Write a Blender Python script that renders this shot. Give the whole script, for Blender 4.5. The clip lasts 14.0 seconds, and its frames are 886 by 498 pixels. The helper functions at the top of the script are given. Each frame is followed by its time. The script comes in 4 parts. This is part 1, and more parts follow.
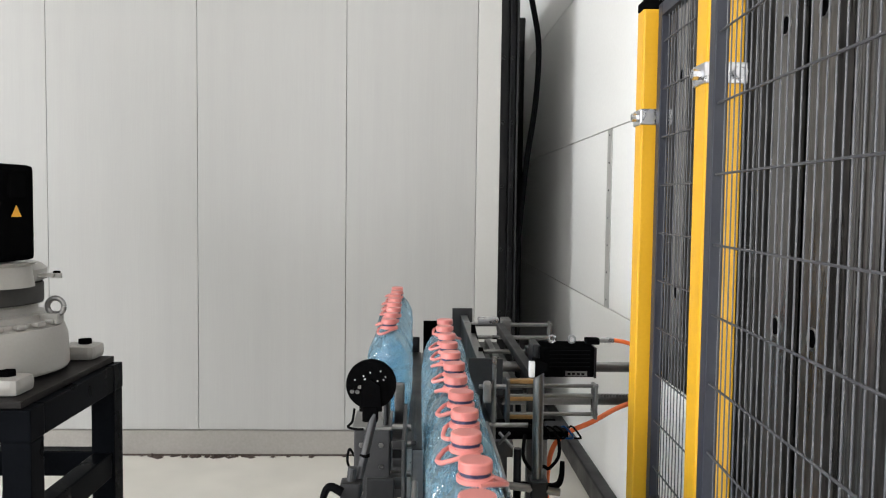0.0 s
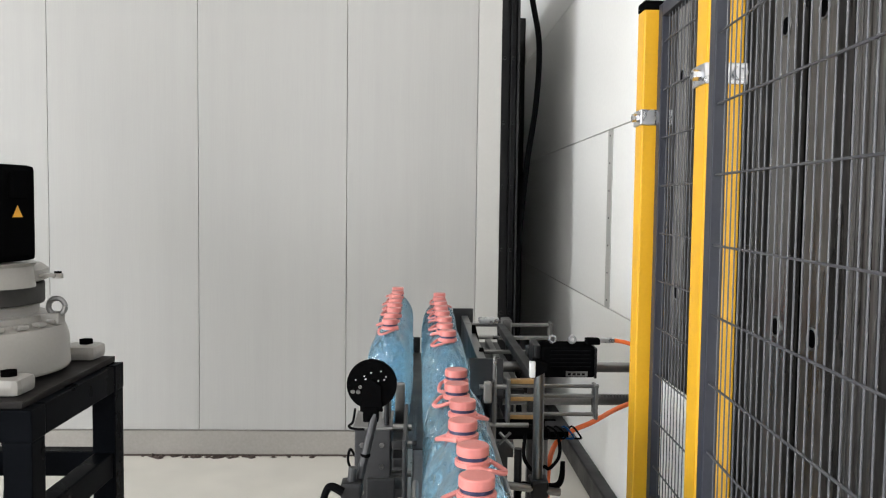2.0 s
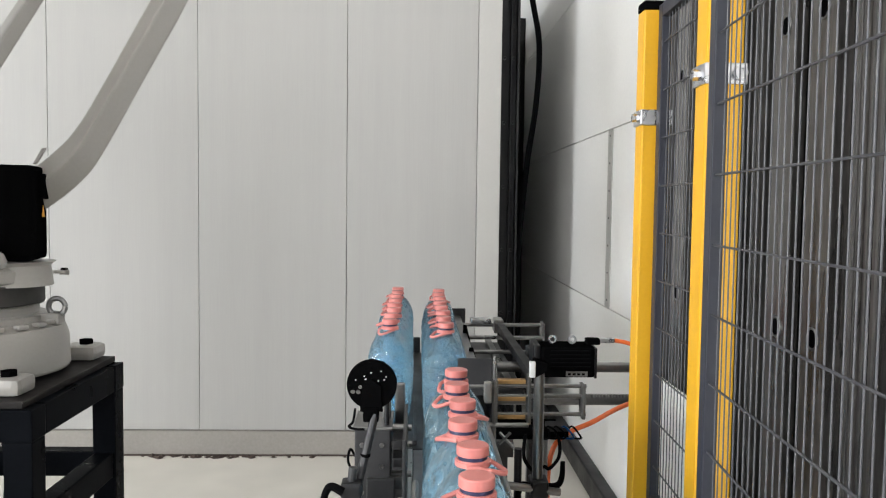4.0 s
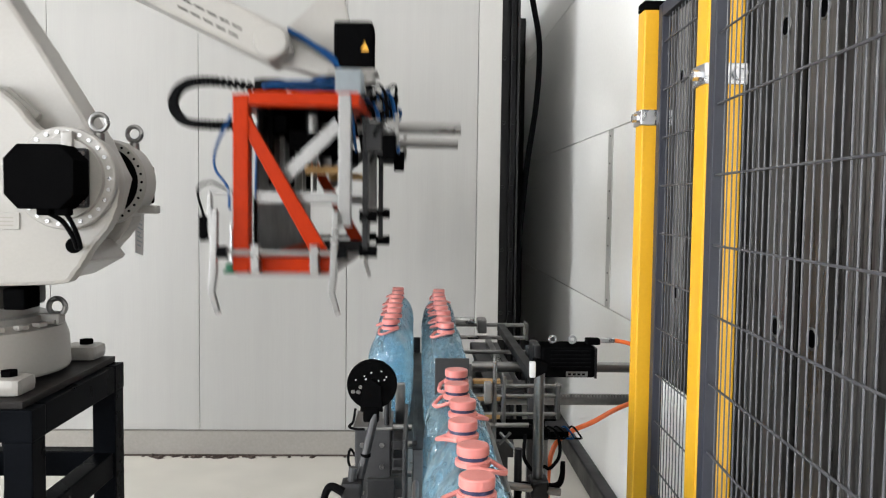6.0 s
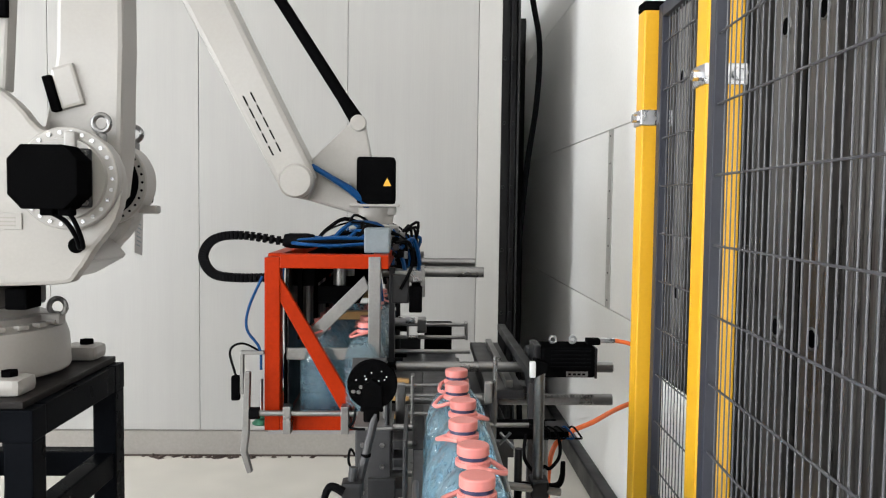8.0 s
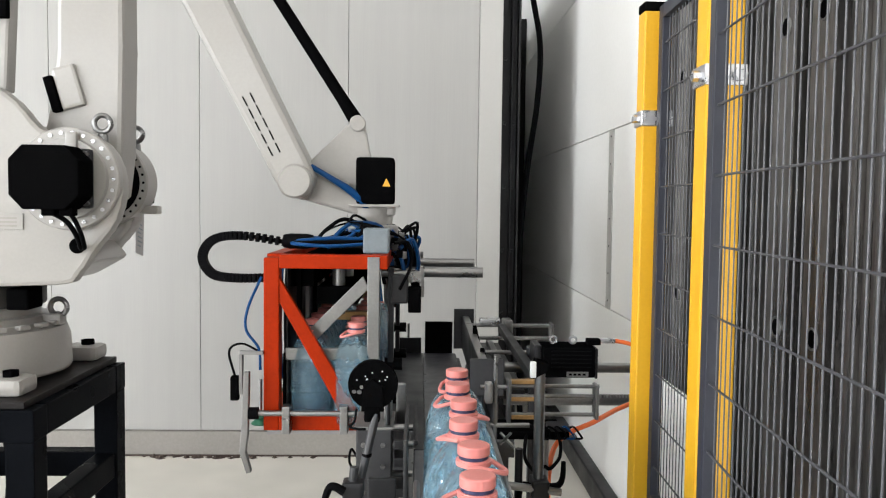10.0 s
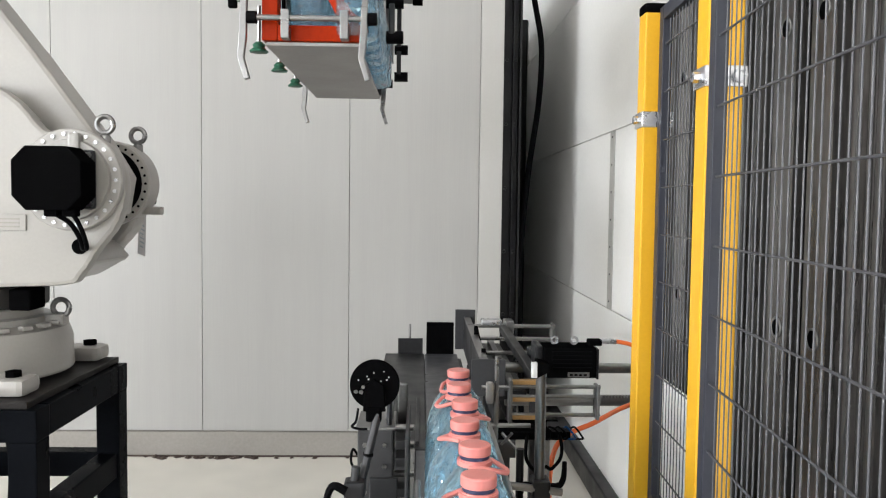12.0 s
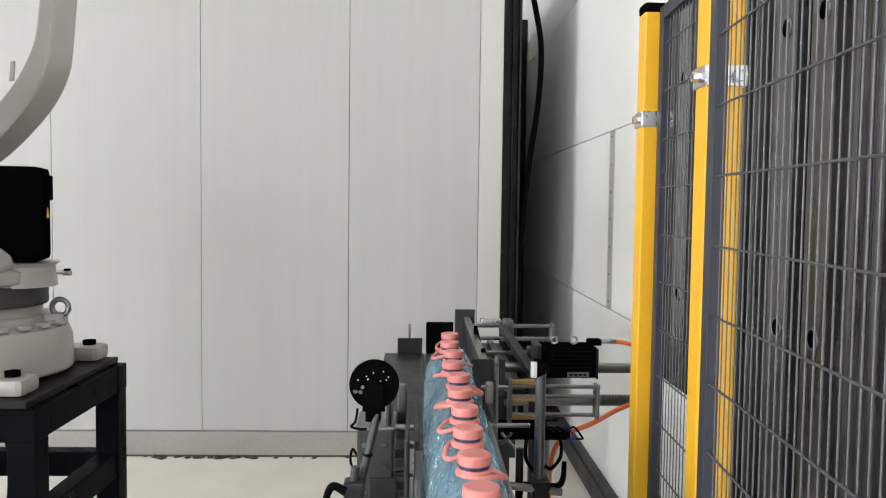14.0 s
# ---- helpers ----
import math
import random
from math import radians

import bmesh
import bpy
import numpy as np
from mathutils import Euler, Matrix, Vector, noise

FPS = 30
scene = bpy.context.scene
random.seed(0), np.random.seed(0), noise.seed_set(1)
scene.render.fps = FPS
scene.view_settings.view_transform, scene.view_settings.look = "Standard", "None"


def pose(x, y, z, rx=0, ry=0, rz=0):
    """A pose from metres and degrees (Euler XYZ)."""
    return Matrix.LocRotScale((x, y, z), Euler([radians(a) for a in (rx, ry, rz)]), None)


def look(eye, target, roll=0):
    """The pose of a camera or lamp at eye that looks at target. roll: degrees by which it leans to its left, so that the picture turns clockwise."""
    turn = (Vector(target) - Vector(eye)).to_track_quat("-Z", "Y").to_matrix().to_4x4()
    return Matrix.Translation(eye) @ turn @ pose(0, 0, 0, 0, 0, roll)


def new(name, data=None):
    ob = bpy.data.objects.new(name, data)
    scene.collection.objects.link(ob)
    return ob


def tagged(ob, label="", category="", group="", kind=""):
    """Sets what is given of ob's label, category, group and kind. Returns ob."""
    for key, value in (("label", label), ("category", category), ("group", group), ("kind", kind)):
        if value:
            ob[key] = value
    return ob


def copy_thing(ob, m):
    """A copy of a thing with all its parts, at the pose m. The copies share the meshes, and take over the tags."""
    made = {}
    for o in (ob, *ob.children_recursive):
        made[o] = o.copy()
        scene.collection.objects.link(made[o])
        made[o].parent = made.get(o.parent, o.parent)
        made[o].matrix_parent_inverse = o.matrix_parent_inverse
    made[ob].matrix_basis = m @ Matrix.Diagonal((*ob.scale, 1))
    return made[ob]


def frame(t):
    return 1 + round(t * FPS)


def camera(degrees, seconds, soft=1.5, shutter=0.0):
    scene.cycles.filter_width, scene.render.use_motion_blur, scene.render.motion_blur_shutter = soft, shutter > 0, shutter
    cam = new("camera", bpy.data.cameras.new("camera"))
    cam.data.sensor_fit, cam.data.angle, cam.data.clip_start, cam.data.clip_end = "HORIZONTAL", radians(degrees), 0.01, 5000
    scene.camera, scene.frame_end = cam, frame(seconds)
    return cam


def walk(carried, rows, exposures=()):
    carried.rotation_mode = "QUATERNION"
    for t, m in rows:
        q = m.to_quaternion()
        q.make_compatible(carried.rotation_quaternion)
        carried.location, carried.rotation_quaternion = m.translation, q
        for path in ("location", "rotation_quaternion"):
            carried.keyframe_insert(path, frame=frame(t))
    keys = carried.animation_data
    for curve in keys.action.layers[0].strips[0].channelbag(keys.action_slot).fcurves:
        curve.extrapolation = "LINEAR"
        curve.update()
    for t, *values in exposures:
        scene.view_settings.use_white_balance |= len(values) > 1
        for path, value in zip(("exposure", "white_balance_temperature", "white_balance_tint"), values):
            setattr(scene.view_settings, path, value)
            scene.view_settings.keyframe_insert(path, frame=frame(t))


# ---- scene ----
cam = camera(58.5, 14.0, soft=1.15, shutter=0.5)
# a tripod that sinks and turns by a hair: share of the whole drift at each time
DRIFT = ((0.0, 0.0), (0.5, 0.15), (1.0, 0.35), (1.5, 0.1), (2.0, 0.2), (3.0, 0.2), (5.5, 0.25), (6.5, 0.35), (7.0, 0.5), (7.5, 0.3),
         (8.2, 0.35), (10.3, 0.65), (11.0, 0.95), (12.5, 1.0), (13.0, 0.9), (14.0, 0.85))
walk(cam, [(t, pose(0, -0.014 * k, 1.68, 86.77 + 0.13 * k, 0, -1.8 + 0.23 * k) @ Matrix.Rotation(radians(0.7), 4, "Z")) for t, k in DRIFT],
     ((0.0, -0.05), (5.2, -0.05), (6.0, 0.1), (12.4, 0.1), (13.5, 0.0), (14.0, -0.02)))

# ---- light: a closed hall, daylight through two window bands and four strip lights, all added out of view ----
world = bpy.data.worlds.new("world")
scene.world = world
world.use_nodes = True
wn = world.node_tree.nodes
sky = wn.new("ShaderNodeTexSky")
sky.sky_type, sky.sun_disc, sky.sun_elevation, sky.sun_rotation = "NISHITA", False, radians(40), radians(200)
wn["Background"].inputs["Strength"].default_value = 0.05
world.node_tree.links.new(sky.outputs["Color"], wn["Background"].inputs["Color"])


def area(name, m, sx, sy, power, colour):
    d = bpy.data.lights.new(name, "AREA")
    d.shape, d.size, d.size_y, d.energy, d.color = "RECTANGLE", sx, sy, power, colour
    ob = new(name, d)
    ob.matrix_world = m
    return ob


# overhead strips added for fill and sparkle, never in view
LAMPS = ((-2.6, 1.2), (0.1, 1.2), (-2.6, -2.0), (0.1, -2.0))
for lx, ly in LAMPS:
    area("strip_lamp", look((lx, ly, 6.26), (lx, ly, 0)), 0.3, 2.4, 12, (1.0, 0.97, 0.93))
# unseen windows placed where the side and rear light falls from
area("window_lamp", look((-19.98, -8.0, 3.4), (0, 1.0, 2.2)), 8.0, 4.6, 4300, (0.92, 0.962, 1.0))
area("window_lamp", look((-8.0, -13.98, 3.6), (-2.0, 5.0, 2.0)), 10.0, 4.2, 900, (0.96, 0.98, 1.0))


# ---- materials ----
def material(name, colour, rough=0.5, metal=0.0, spread=0.08, scale=6.0, bump=0.0, fine=60.0, stretch=(1, 1, 1), coat=0.0, each=0.0, gloss=0.5):
    """A surface with slow stains and fine grain; spread: how far its brightness wanders."""
    m = bpy.data.materials.new(name)
    m.use_nodes = True
    nt = m.node_tree
    b = nt.nodes["Principled BSDF"]
    tc = nt.nodes.new("ShaderNodeTexCoord")
    mp = nt.nodes.new("ShaderNodeMapping")
    mp.inputs["Scale"].default_value = stretch
    nt.links.new(tc.outputs["Object"], mp.inputs["Vector"])
    n1, n2 = nt.nodes.new("ShaderNodeTexNoise"), nt.nodes.new("ShaderNodeTexNoise")
    n1.inputs["Scale"].default_value, n2.inputs["Scale"].default_value = scale, fine
    n1.inputs["Detail"].default_value = 5
    add = nt.nodes.new("ShaderNodeMath")
    add.operation = "ADD"
    for n, i in ((n1, 0), (n2, 1)):
        nt.links.new(mp.outputs["Vector"], n.inputs["Vector"])
        nt.links.new(n.outputs["Fac"], add.inputs[i])
    rng = nt.nodes.new("ShaderNodeMapRange")
    rng.inputs["From Min"].default_value, rng.inputs["From Max"].default_value = 0.6, 1.4
    rng.inputs["To Min"].default_value, rng.inputs["To Max"].default_value = 1 - spread, 1 + spread
    nt.links.new(add.outputs[0], rng.inputs["Value"])
    value = rng.outputs[0]
    if each:
        info = nt.nodes.new("ShaderNodeObjectInfo")
        r2 = nt.nodes.new("ShaderNodeMapRange")
        r2.inputs["To Min"].default_value, r2.inputs["To Max"].default_value = 1 - each, 1 + each
        mul = nt.nodes.new("ShaderNodeMath")
        mul.operation = "MULTIPLY"
        nt.links.new(info.outputs["Random"], r2.inputs["Value"])
        nt.links.new(r2.outputs[0], mul.inputs[0])
        nt.links.new(value, mul.inputs[1])
        value = mul.outputs[0]
    hsv = nt.nodes.new("ShaderNodeHueSaturation")
    hsv.inputs["Color"].default_value = (*colour, 1)
    nt.links.new(value, hsv.inputs["Value"])
    nt.links.new(hsv.outputs["Color"], b.inputs["Base Color"])
    r3 = nt.nodes.new("ShaderNodeMapRange")
    r3.inputs["From Min"].default_value, r3.inputs["From Max"].default_value = 0.3, 0.7
    r3.inputs["To Min"].default_value, r3.inputs["To Max"].default_value = max(rough - 0.08, 0.03), min(rough + 0.08, 1)
    nt.links.new(n1.outputs["Fac"], r3.inputs["Value"])
    nt.links.new(r3.outputs[0], b.inputs["Roughness"])
    b.inputs["Metallic"].default_value = metal
    b.inputs["Coat Weight"].default_value = coat
    b.inputs["Specular IOR Level"].default_value = gloss
    if bump:
        bp = nt.nodes.new("ShaderNodeBump")
        bp.inputs["Strength"].default_value, bp.inputs["Distance"].default_value = bump, 0.002
        nt.links.new(n2.outputs["Fac"], bp.inputs["Height"])
        nt.links.new(bp.outputs["Normal"], b.inputs["Normal"])
    return m


# same white panels: back walls toned darker, side wall lighter, for the light they get
PANEL_DIM = material("white_panel_dimmed", (0.358, 0.351, 0.337), 0.45, 0, 0.04, 1.2, 0.07, 14, (14, 14, 0.25))
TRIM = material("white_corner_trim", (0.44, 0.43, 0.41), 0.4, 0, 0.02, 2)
PANEL_BRIGHT = material("white_panel_brightened", (0.86, 0.85, 0.83), 0.5, 0, 0.03, 1.0, 0.05, 40)
KERB = material("grey_plinth", (0.265, 0.245, 0.224), 0.75, 0, 0.1, 3, 0.15, 60)
FLOOR = material("concrete_floor", (0.68, 0.65, 0.595), 0.5, 0, 0.15, 0.6, 0.04, 2.2)
# near-black because the shade of the recess is put into the colour
RECESS_SHADE = material("recess_shade_black", (0.015, 0.015, 0.015), 0.7, 0, 0.1, 2, gloss=0.1)
# column grey lowered for the shade it stands in
COLUMN = material("grey_column_in_shade", (0.014, 0.014, 0.016), 0.5, 0.2, 0.15, 4)
WHITE = material("white_robot_paint", (0.305, 0.29, 0.27), 0.38, 0, 0.04, 3, 0.04, 80, (1, 1, 1), 0.15)
BLACK = material("black_anodised", (0.0028, 0.0028, 0.003), 0.3, 0, 0.2, 8, gloss=0.0)
RUBBER = material("black_rubber", (0.003, 0.003, 0.0035), 0.6, 0, 0.2, 10, gloss=0.03)
RING = material("grey_seal_ring", (0.03, 0.028, 0.026), 0.6, 0, 0.1, 10)
FRAME = material("anthracite_frame_paint", (0.004, 0.0046, 0.006), 0.3, 0, 0.3, 5, 0.1, 90, gloss=0.01)
PLATE = material("brown_black_top_plate", (0.013, 0.011, 0.0105), 0.5, 0, 0.3, 6, 0.1, 70, gloss=0.15)
ORANGE = material("orange_red_paint", (0.31, 0.021, 0.0025), 0.35, 0, 0.12, 6, 0.05, 80, gloss=0.06)
STEEL = material("brushed_stainless", (0.21, 0.207, 0.205), 0.33, 0.9, 0.12, 8, 0.05, 120)
DARKSTEEL = material("dark_grey_steel", (0.024, 0.024, 0.026), 0.42, 0.6, 0.15, 7, 0.05, 90)
MIDSTEEL = material("grey_machine_paint", (0.03, 0.03, 0.032), 0.48, 0.2, 0.15, 7)
SHEET = material("satin_aluminium_sheet", (0.27, 0.257, 0.25), 0.5, 0.55, 0.08, 5, 0.05, 70)
GALV = material("galvanised_profile", (0.15, 0.141, 0.134), 0.30, 0.85, 0.45, 3, 0.05, 30, (6, 6, 0.6), each=0.5)
YELLOW = material("yellow_post_paint", (0.66, 0.345, 0.011), 0.45, 0, 0.05, 5, 0.08, 140)
WIRE = material("grey_wire_paint", (0.055, 0.055, 0.062), 0.5, 0, 0.1, 20)
FENCE_FRAME = material("blue_grey_frame_paint", (0.030, 0.032, 0.042), 0.45, 0, 0.1, 8, 0.05, 120, gloss=0.3)
ZINC = material("zinc_clamp", (0.55, 0.55, 0.57), 0.3, 0.9, 0.12, 20)
PINK = material("coral_pink_plastic", (0.62, 0.205, 0.185), 0.38, 0, 0.04, 20, 0.03, 200, each=0.04)
COLLAR = material("dark_blue_seal", (0.025, 0.025, 0.07), 0.4, 0, 0.3, 90)
BLUE = material("blue_hose", (0.005, 0.05, 0.16), 0.35, 0, 0.1, 20, gloss=0.12)
ORANGE_CABLE = material("orange_cable", (0.75, 0.14, 0.03), 0.45, 0, 0.08, 20)
BRASS = material("yellow_zinc_plate", (0.42, 0.25, 0.10), 0.4, 0.6, 0.15, 15)
GREEN = material("green_suction_cup", (0.012, 0.09, 0.05), 0.5, 0, 0.1, 15)
SIGN = material("warning_yellow", (0.85, 0.40, 0.03), 0.5, 0, 0.03, 20)
PAPER = material("white_label", (0.7, 0.7, 0.7), 0.5, 0, 0.05, 30)
TAG = material("grey_plastic_bag", (0.30, 0.283, 0.285), 0.35, 0, 0.12, 30)
RUBBLE = material("brown_dirt", (0.055, 0.037, 0.03), 0.9, 0, 0.4, 40)
BELT = material("dark_slat_belt", (0.07, 0.07, 0.08), 0.35, 0.4, 0.2, 12)
GREYBOX = material("grey_blue_enclosure", (0.16, 0.19, 0.21), 0.45, 0, 0.1, 15)


def clear(name, colour, rough, weight):
    m = material(name, colour, rough, 0, 0.05, 9, 0.0, 40)
    b = m.node_tree.nodes["Principled BSDF"]
    b.inputs["Transmission Weight"].default_value = weight
    b.inputs["IOR"].default_value = 1.42
    nt = m.node_tree
    tc, crease = nt.nodes.new("ShaderNodeTexCoord"), nt.nodes.new("ShaderNodeTexVoronoi")
    crease.feature = "SMOOTH_F1"
    crease.inputs["Scale"].default_value = 75
    lie = nt.nodes.new("ShaderNodeMapping")
    lie.inputs["Rotation"].default_value, lie.inputs["Scale"].default_value = (0.5, 0.35, 0), (1, 1, 0.32)
    bp = nt.nodes.new("ShaderNodeBump")
    bp.inputs["Strength"].default_value, bp.inputs["Distance"].default_value = 1.0, 0.008
    nt.links.new(tc.outputs["Object"], lie.inputs["Vector"])
    nt.links.new(lie.outputs["Vector"], crease.inputs["Vector"])
    nt.links.new(crease.outputs["Distance"], bp.inputs["Height"])
    nt.links.new(bp.outputs["Normal"], b.inputs["Normal"])
    return m


PET = clear("blue_pet_with_water", (0.56, 0.83, 0.98), 0.03, 0.9)


# ---- building blocks ----
def mesh(bm, name, mat, smooth=30):
    bmesh.ops.recalc_face_normals(bm, faces=bm.faces)
    me = bpy.data.meshes.new(name)
    for f in bm.faces:
        f.smooth = True
    for e in bm.edges:
        if len(e.link_faces) != 2:
            e.smooth = False
            continue
        turn, (a, b) = e.calc_face_angle(0), sorted(f.calc_area() for f in e.link_faces)
        e.smooth = turn < radians(smooth) and not (turn > radians(8) and b > 4 * a)
    bm.to_mesh(me)
    bm.free()
    me.materials.append(mat)
    return me


def part(name, bm, mat, parent, label=""):
    ob = new(name, mesh(bm, name, mat))
    ob.parent = parent
    return tagged(ob, label)


def thing(name, label, category, m=None, group="", kind=""):
    ob = new(name)
    ob.empty_display_size = 0.05
    if m is not None:
        ob.matrix_basis = m
    return tagged(ob, label, category, group, kind)


def solid(name, bm, mat, label, category, kind="", group=""):
    return tagged(new(name, mesh(bm, name, mat)), label, category, group, kind)


def box(x0, x1, y0, y1, z0, z1, bevel=0.0, bm=None, m=None):
    own = bmesh.new()
    vs = [own.verts.new((x, y, z)) for x in (x0, x1) for y in (y0, y1) for z in (z0, z1)]
    for f in ((0, 1, 3, 2), (4, 6, 7, 5), (0, 4, 5, 1), (2, 3, 7, 6), (0, 2, 6, 4), (1, 5, 7, 3)):
        own.faces.new([vs[i] for i in f])
    if bevel:
        bmesh.ops.bevel(own, geom=list(own.edges), offset=bevel, segments=2, affect="EDGES", profile=0.6)
    return merge(own, bm, m)


def merge(own, bm=None, m=None):
    if m is not None:
        bmesh.ops.transform(own, matrix=m, verts=own.verts)
    if bm is None:
        return own
    tmp = bpy.data.meshes.new("tmp")
    own.to_mesh(tmp)
    own.free()
    bm.from_mesh(tmp)
    bpy.data.meshes.remove(tmp)
    return bm


def sweep(points, r, n=10, bm=None, r1=None, cap=True):
    """A round bar or hose along points."""
    own = bmesh.new()
    pts = [Vector(p) for p in points]
    rings, last = [], None
    for i, p in enumerate(pts):
        d = (pts[min(i + 1, len(pts) - 1)] - pts[max(i - 1, 0)]).normalized()
        if last is None:
            u = d.orthogonal().normalized()
        else:
            u = (last - d * last.dot(d)).normalized()
        last = u
        v = d.cross(u)
        rr = r if r1 is None else r + (r1 - r) * i / (len(pts) - 1)
        rings.append([own.verts.new(p + (u * math.cos(a) + v * math.sin(a)) * rr) for a in (2 * math.pi * k / n for k in range(n))])
    for a, b in zip(rings, rings[1:]):
        for k in range(n):
            own.faces.new((a[k], a[(k + 1) % n], b[(k + 1) % n], b[k]))
    if cap:
        own.faces.new(rings[0])
        own.faces.new(rings[-1])
    return merge(own, bm)


def curve_points(ctrl, steps=6):
    """A smooth line through ctrl (Catmull-Rom)."""
    p = [Vector(c) for c in ctrl]
    p = [p[0] * 2 - p[1]] + p + [p[-1] * 2 - p[-2]]
    out = []
    for i in range(1, len(p) - 2):
        for k in range(steps):
            t = k / steps
            out.append(0.5 * ((2 * p[i]) + (p[i + 1] - p[i - 1]) * t + (2 * p[i - 1] - 5 * p[i] + 4 * p[i + 1] - p[i + 2]) * t * t
                              + (3 * p[i] - p[i - 1] - 3 * p[i + 1] + p[i + 2]) * t ** 3))
    out.append(p[-2])
    return out


def lathe(profile, n=24, bm=None, m=None, wobble=None):
    """Turned round z from (radius, height) pairs."""
    own = bmesh.new()
    rings = []
    for r, z in profile:
        rings.append([own.verts.new((max(r, 1e-4) * (wobble(a, z) if wobble else 1) * math.cos(a), max(r, 1e-4) * (wobble(a, z) if wobble else 1) * math.sin(a), z))
                      for a in (2 * math.pi * k / n for k in range(n))])
    for a, b in zip(rings, rings[1:]):
        for k in range(n):
            own.faces.new((a[k], a[(k + 1) % n], b[(k + 1) % n], b[k]))
    own.faces.new(rings[0])
    own.faces.new(rings[-1])
    return merge(own, bm, m)


def ring(r, w, bm=None, m=None, n=20, k=8):
    """A torus round z."""
    pts = [(r * math.cos(a), r * math.sin(a), 0) for a in (2 * math.pi * i / n for i in range(n + 1))]
    own = sweep(pts, w, k)
    return merge(own, bm, m)


def prism(outline, d0, d1, bevel=0.0, bm=None, m=None):
    """An outline in x, z drawn out along y from d0 to d1."""
    own = bmesh.new()
    a = [own.verts.new((x, d0, z)) for x, z in outline]
    b = [own.verts.new((x, d1, z)) for x, z in outline]
    own.faces.new(a)
    own.faces.new(b[::-1])
    for i in range(len(a)):
        j = (i + 1) % len(a)
        own.faces.new((a[i], b[i], b[j], a[j]))
    bmesh.ops.recalc_face_normals(own, faces=own.faces)
    if bevel:
        bmesh.ops.bevel(own, geom=list(own.edges), offset=bevel, segments=2, affect="EDGES", profile=0.6)
    return merge(own, bm, m)


def rounded(outline, steps=3):
    """A closed outline made smooth."""
    n = len(outline)
    out = []
    for i in range(n):
        p = [Vector((*outline[(i + k) % n], 0)) for k in (-1, 0, 1, 2)]
        for k in range(steps):
            t = k / steps
            v = 0.5 * ((2 * p[1]) + (p[2] - p[0]) * t + (2 * p[0] - 5 * p[1] + 4 * p[2] - p[3]) * t * t + (3 * p[1] - p[0] - 3 * p[2] + p[3]) * t ** 3)
            out.append((v.x, v.y))
    return out


X90 = pose(0, 0, 0, 90)   # turns z towards -y
Y90 = pose(0, 0, 0, 0, 90)  # turns z towards +x


def at(x, y, z):
    return Matrix.Translation((x, y, z))


def bolt(bm, x, y, z, r, h, m=X90):
    lathe([(r, 0), (r, h), (r * 0.7, h), (r * 0.62, h * 0.6)], 6, bm, at(x, y, z) @ m)


# ---- structure ----
floor = solid("floor", box(-20.1, 1.2, -14.1, 9.1, -0.15, 0.0), FLOOR, "pale worn concrete hall floor with stains", "floor", "structure")
wall_back = thing("wall_back", "white sandwich panel wall with vertical joints", "wall", at(0, -0.12, 0), kind="structure")
part("core", box(-20.0, 0.517, 5.372, 5.45, 0, 3.35), KERB, wall_back)
pm = mesh(box(-0.482, 0.482, -0.02, 0, 0.166, 3.35, 0.003), "panel", PANEL_DIM)
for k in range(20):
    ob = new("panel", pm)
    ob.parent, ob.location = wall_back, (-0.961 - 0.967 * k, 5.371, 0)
last = part("panel", box(-0.4755, 0.376, 5.351, 5.371, 0.166, 3.35, 0.003), PANEL_DIM, wall_back)
part("corner_trim", box(0.379, 0.530, 5.346, 5.47, 0.0, 3.36, 0.004), TRIM, wall_back, "white folded corner trim")
bm = box(-20.0, 0.375, 5.205, 5.251, 0.0, 0.163, 0.004)
solid("baseboard", bm, KERB, "grey painted plinth along the wall foot", "plinth", "structure")

wall_right = thing("wall_right", "white sandwich panel wall with horizontal joints", "wall", kind="structure")
part("core", box(1.10, 1.2, -14, 9.0, 0, 6.4), KERB, wall_right)
for z0, z1 in ((0.0, 1.100), (1.106, 2.114), (2.12, 3.13), (3.136, 4.146), (4.152, 6.4)):
    part("panel", box(1.078, 1.10, -14, 8.98, z0, z1, 0.003), PANEL_BRIGHT, wall_right)
part("joint_strip", box(1.072, 1.0775, 4.40, 4.50, 1.106, 2.114, 0.001), TRIM, wall_right, "riveted cover strip")
for k in range(7):
    part("rivet", lathe([(0.006, 0), (0.004, 0.003)], 8, None, at(1.072, 4.45, 1.15 + 0.155 * k) @ pose(0, 0, 0, 0, -90)), DARKSTEEL, wall_right)
solid("baseboard", box(1.0, 1.077, -14, 8.9, 0.0, 0.13, 0.01), DARKSTEEL, "dark grey kerb along the side wall", "plinth", "structure")
solid("wall_far", box(-20.1, 1.1, 9.0, 9.1, 0, 6.4), PANEL_DIM, "white far wall of the hall", "wall", "structure")
# unseen side wall and roof block light; the end sheet stands for shade
solid("wall_recess", box(0.3, 0.4, 5.36, 8.2, 0, 3.35), RECESS_SHADE, "unseen wall added beside the narrow recess, near-black for its shade", "wall", "structure")
solid("wall_recess_end", box(0.4, 1.07, 8.2, 8.3, 0, 3.6), RECESS_SHADE, "near-black sheet standing in for the shade deep in the narrow recess", "wall", "structure")
solid("cabin_roof", box(-20.0, 0.42, 5.36, 8.9, 3.36, 3.42), RECESS_SHADE, "unseen roof sheet added behind the panel wall to block light", "roof", "structure")
# left and rear walls with windows are added out of view for the lamps
bm = box(-20.1, -20.0, -14, -12.1, 0, 6.4)
box(-20.1, -20.0, -3.9, 9.0, 0, 6.4, 0, bm)
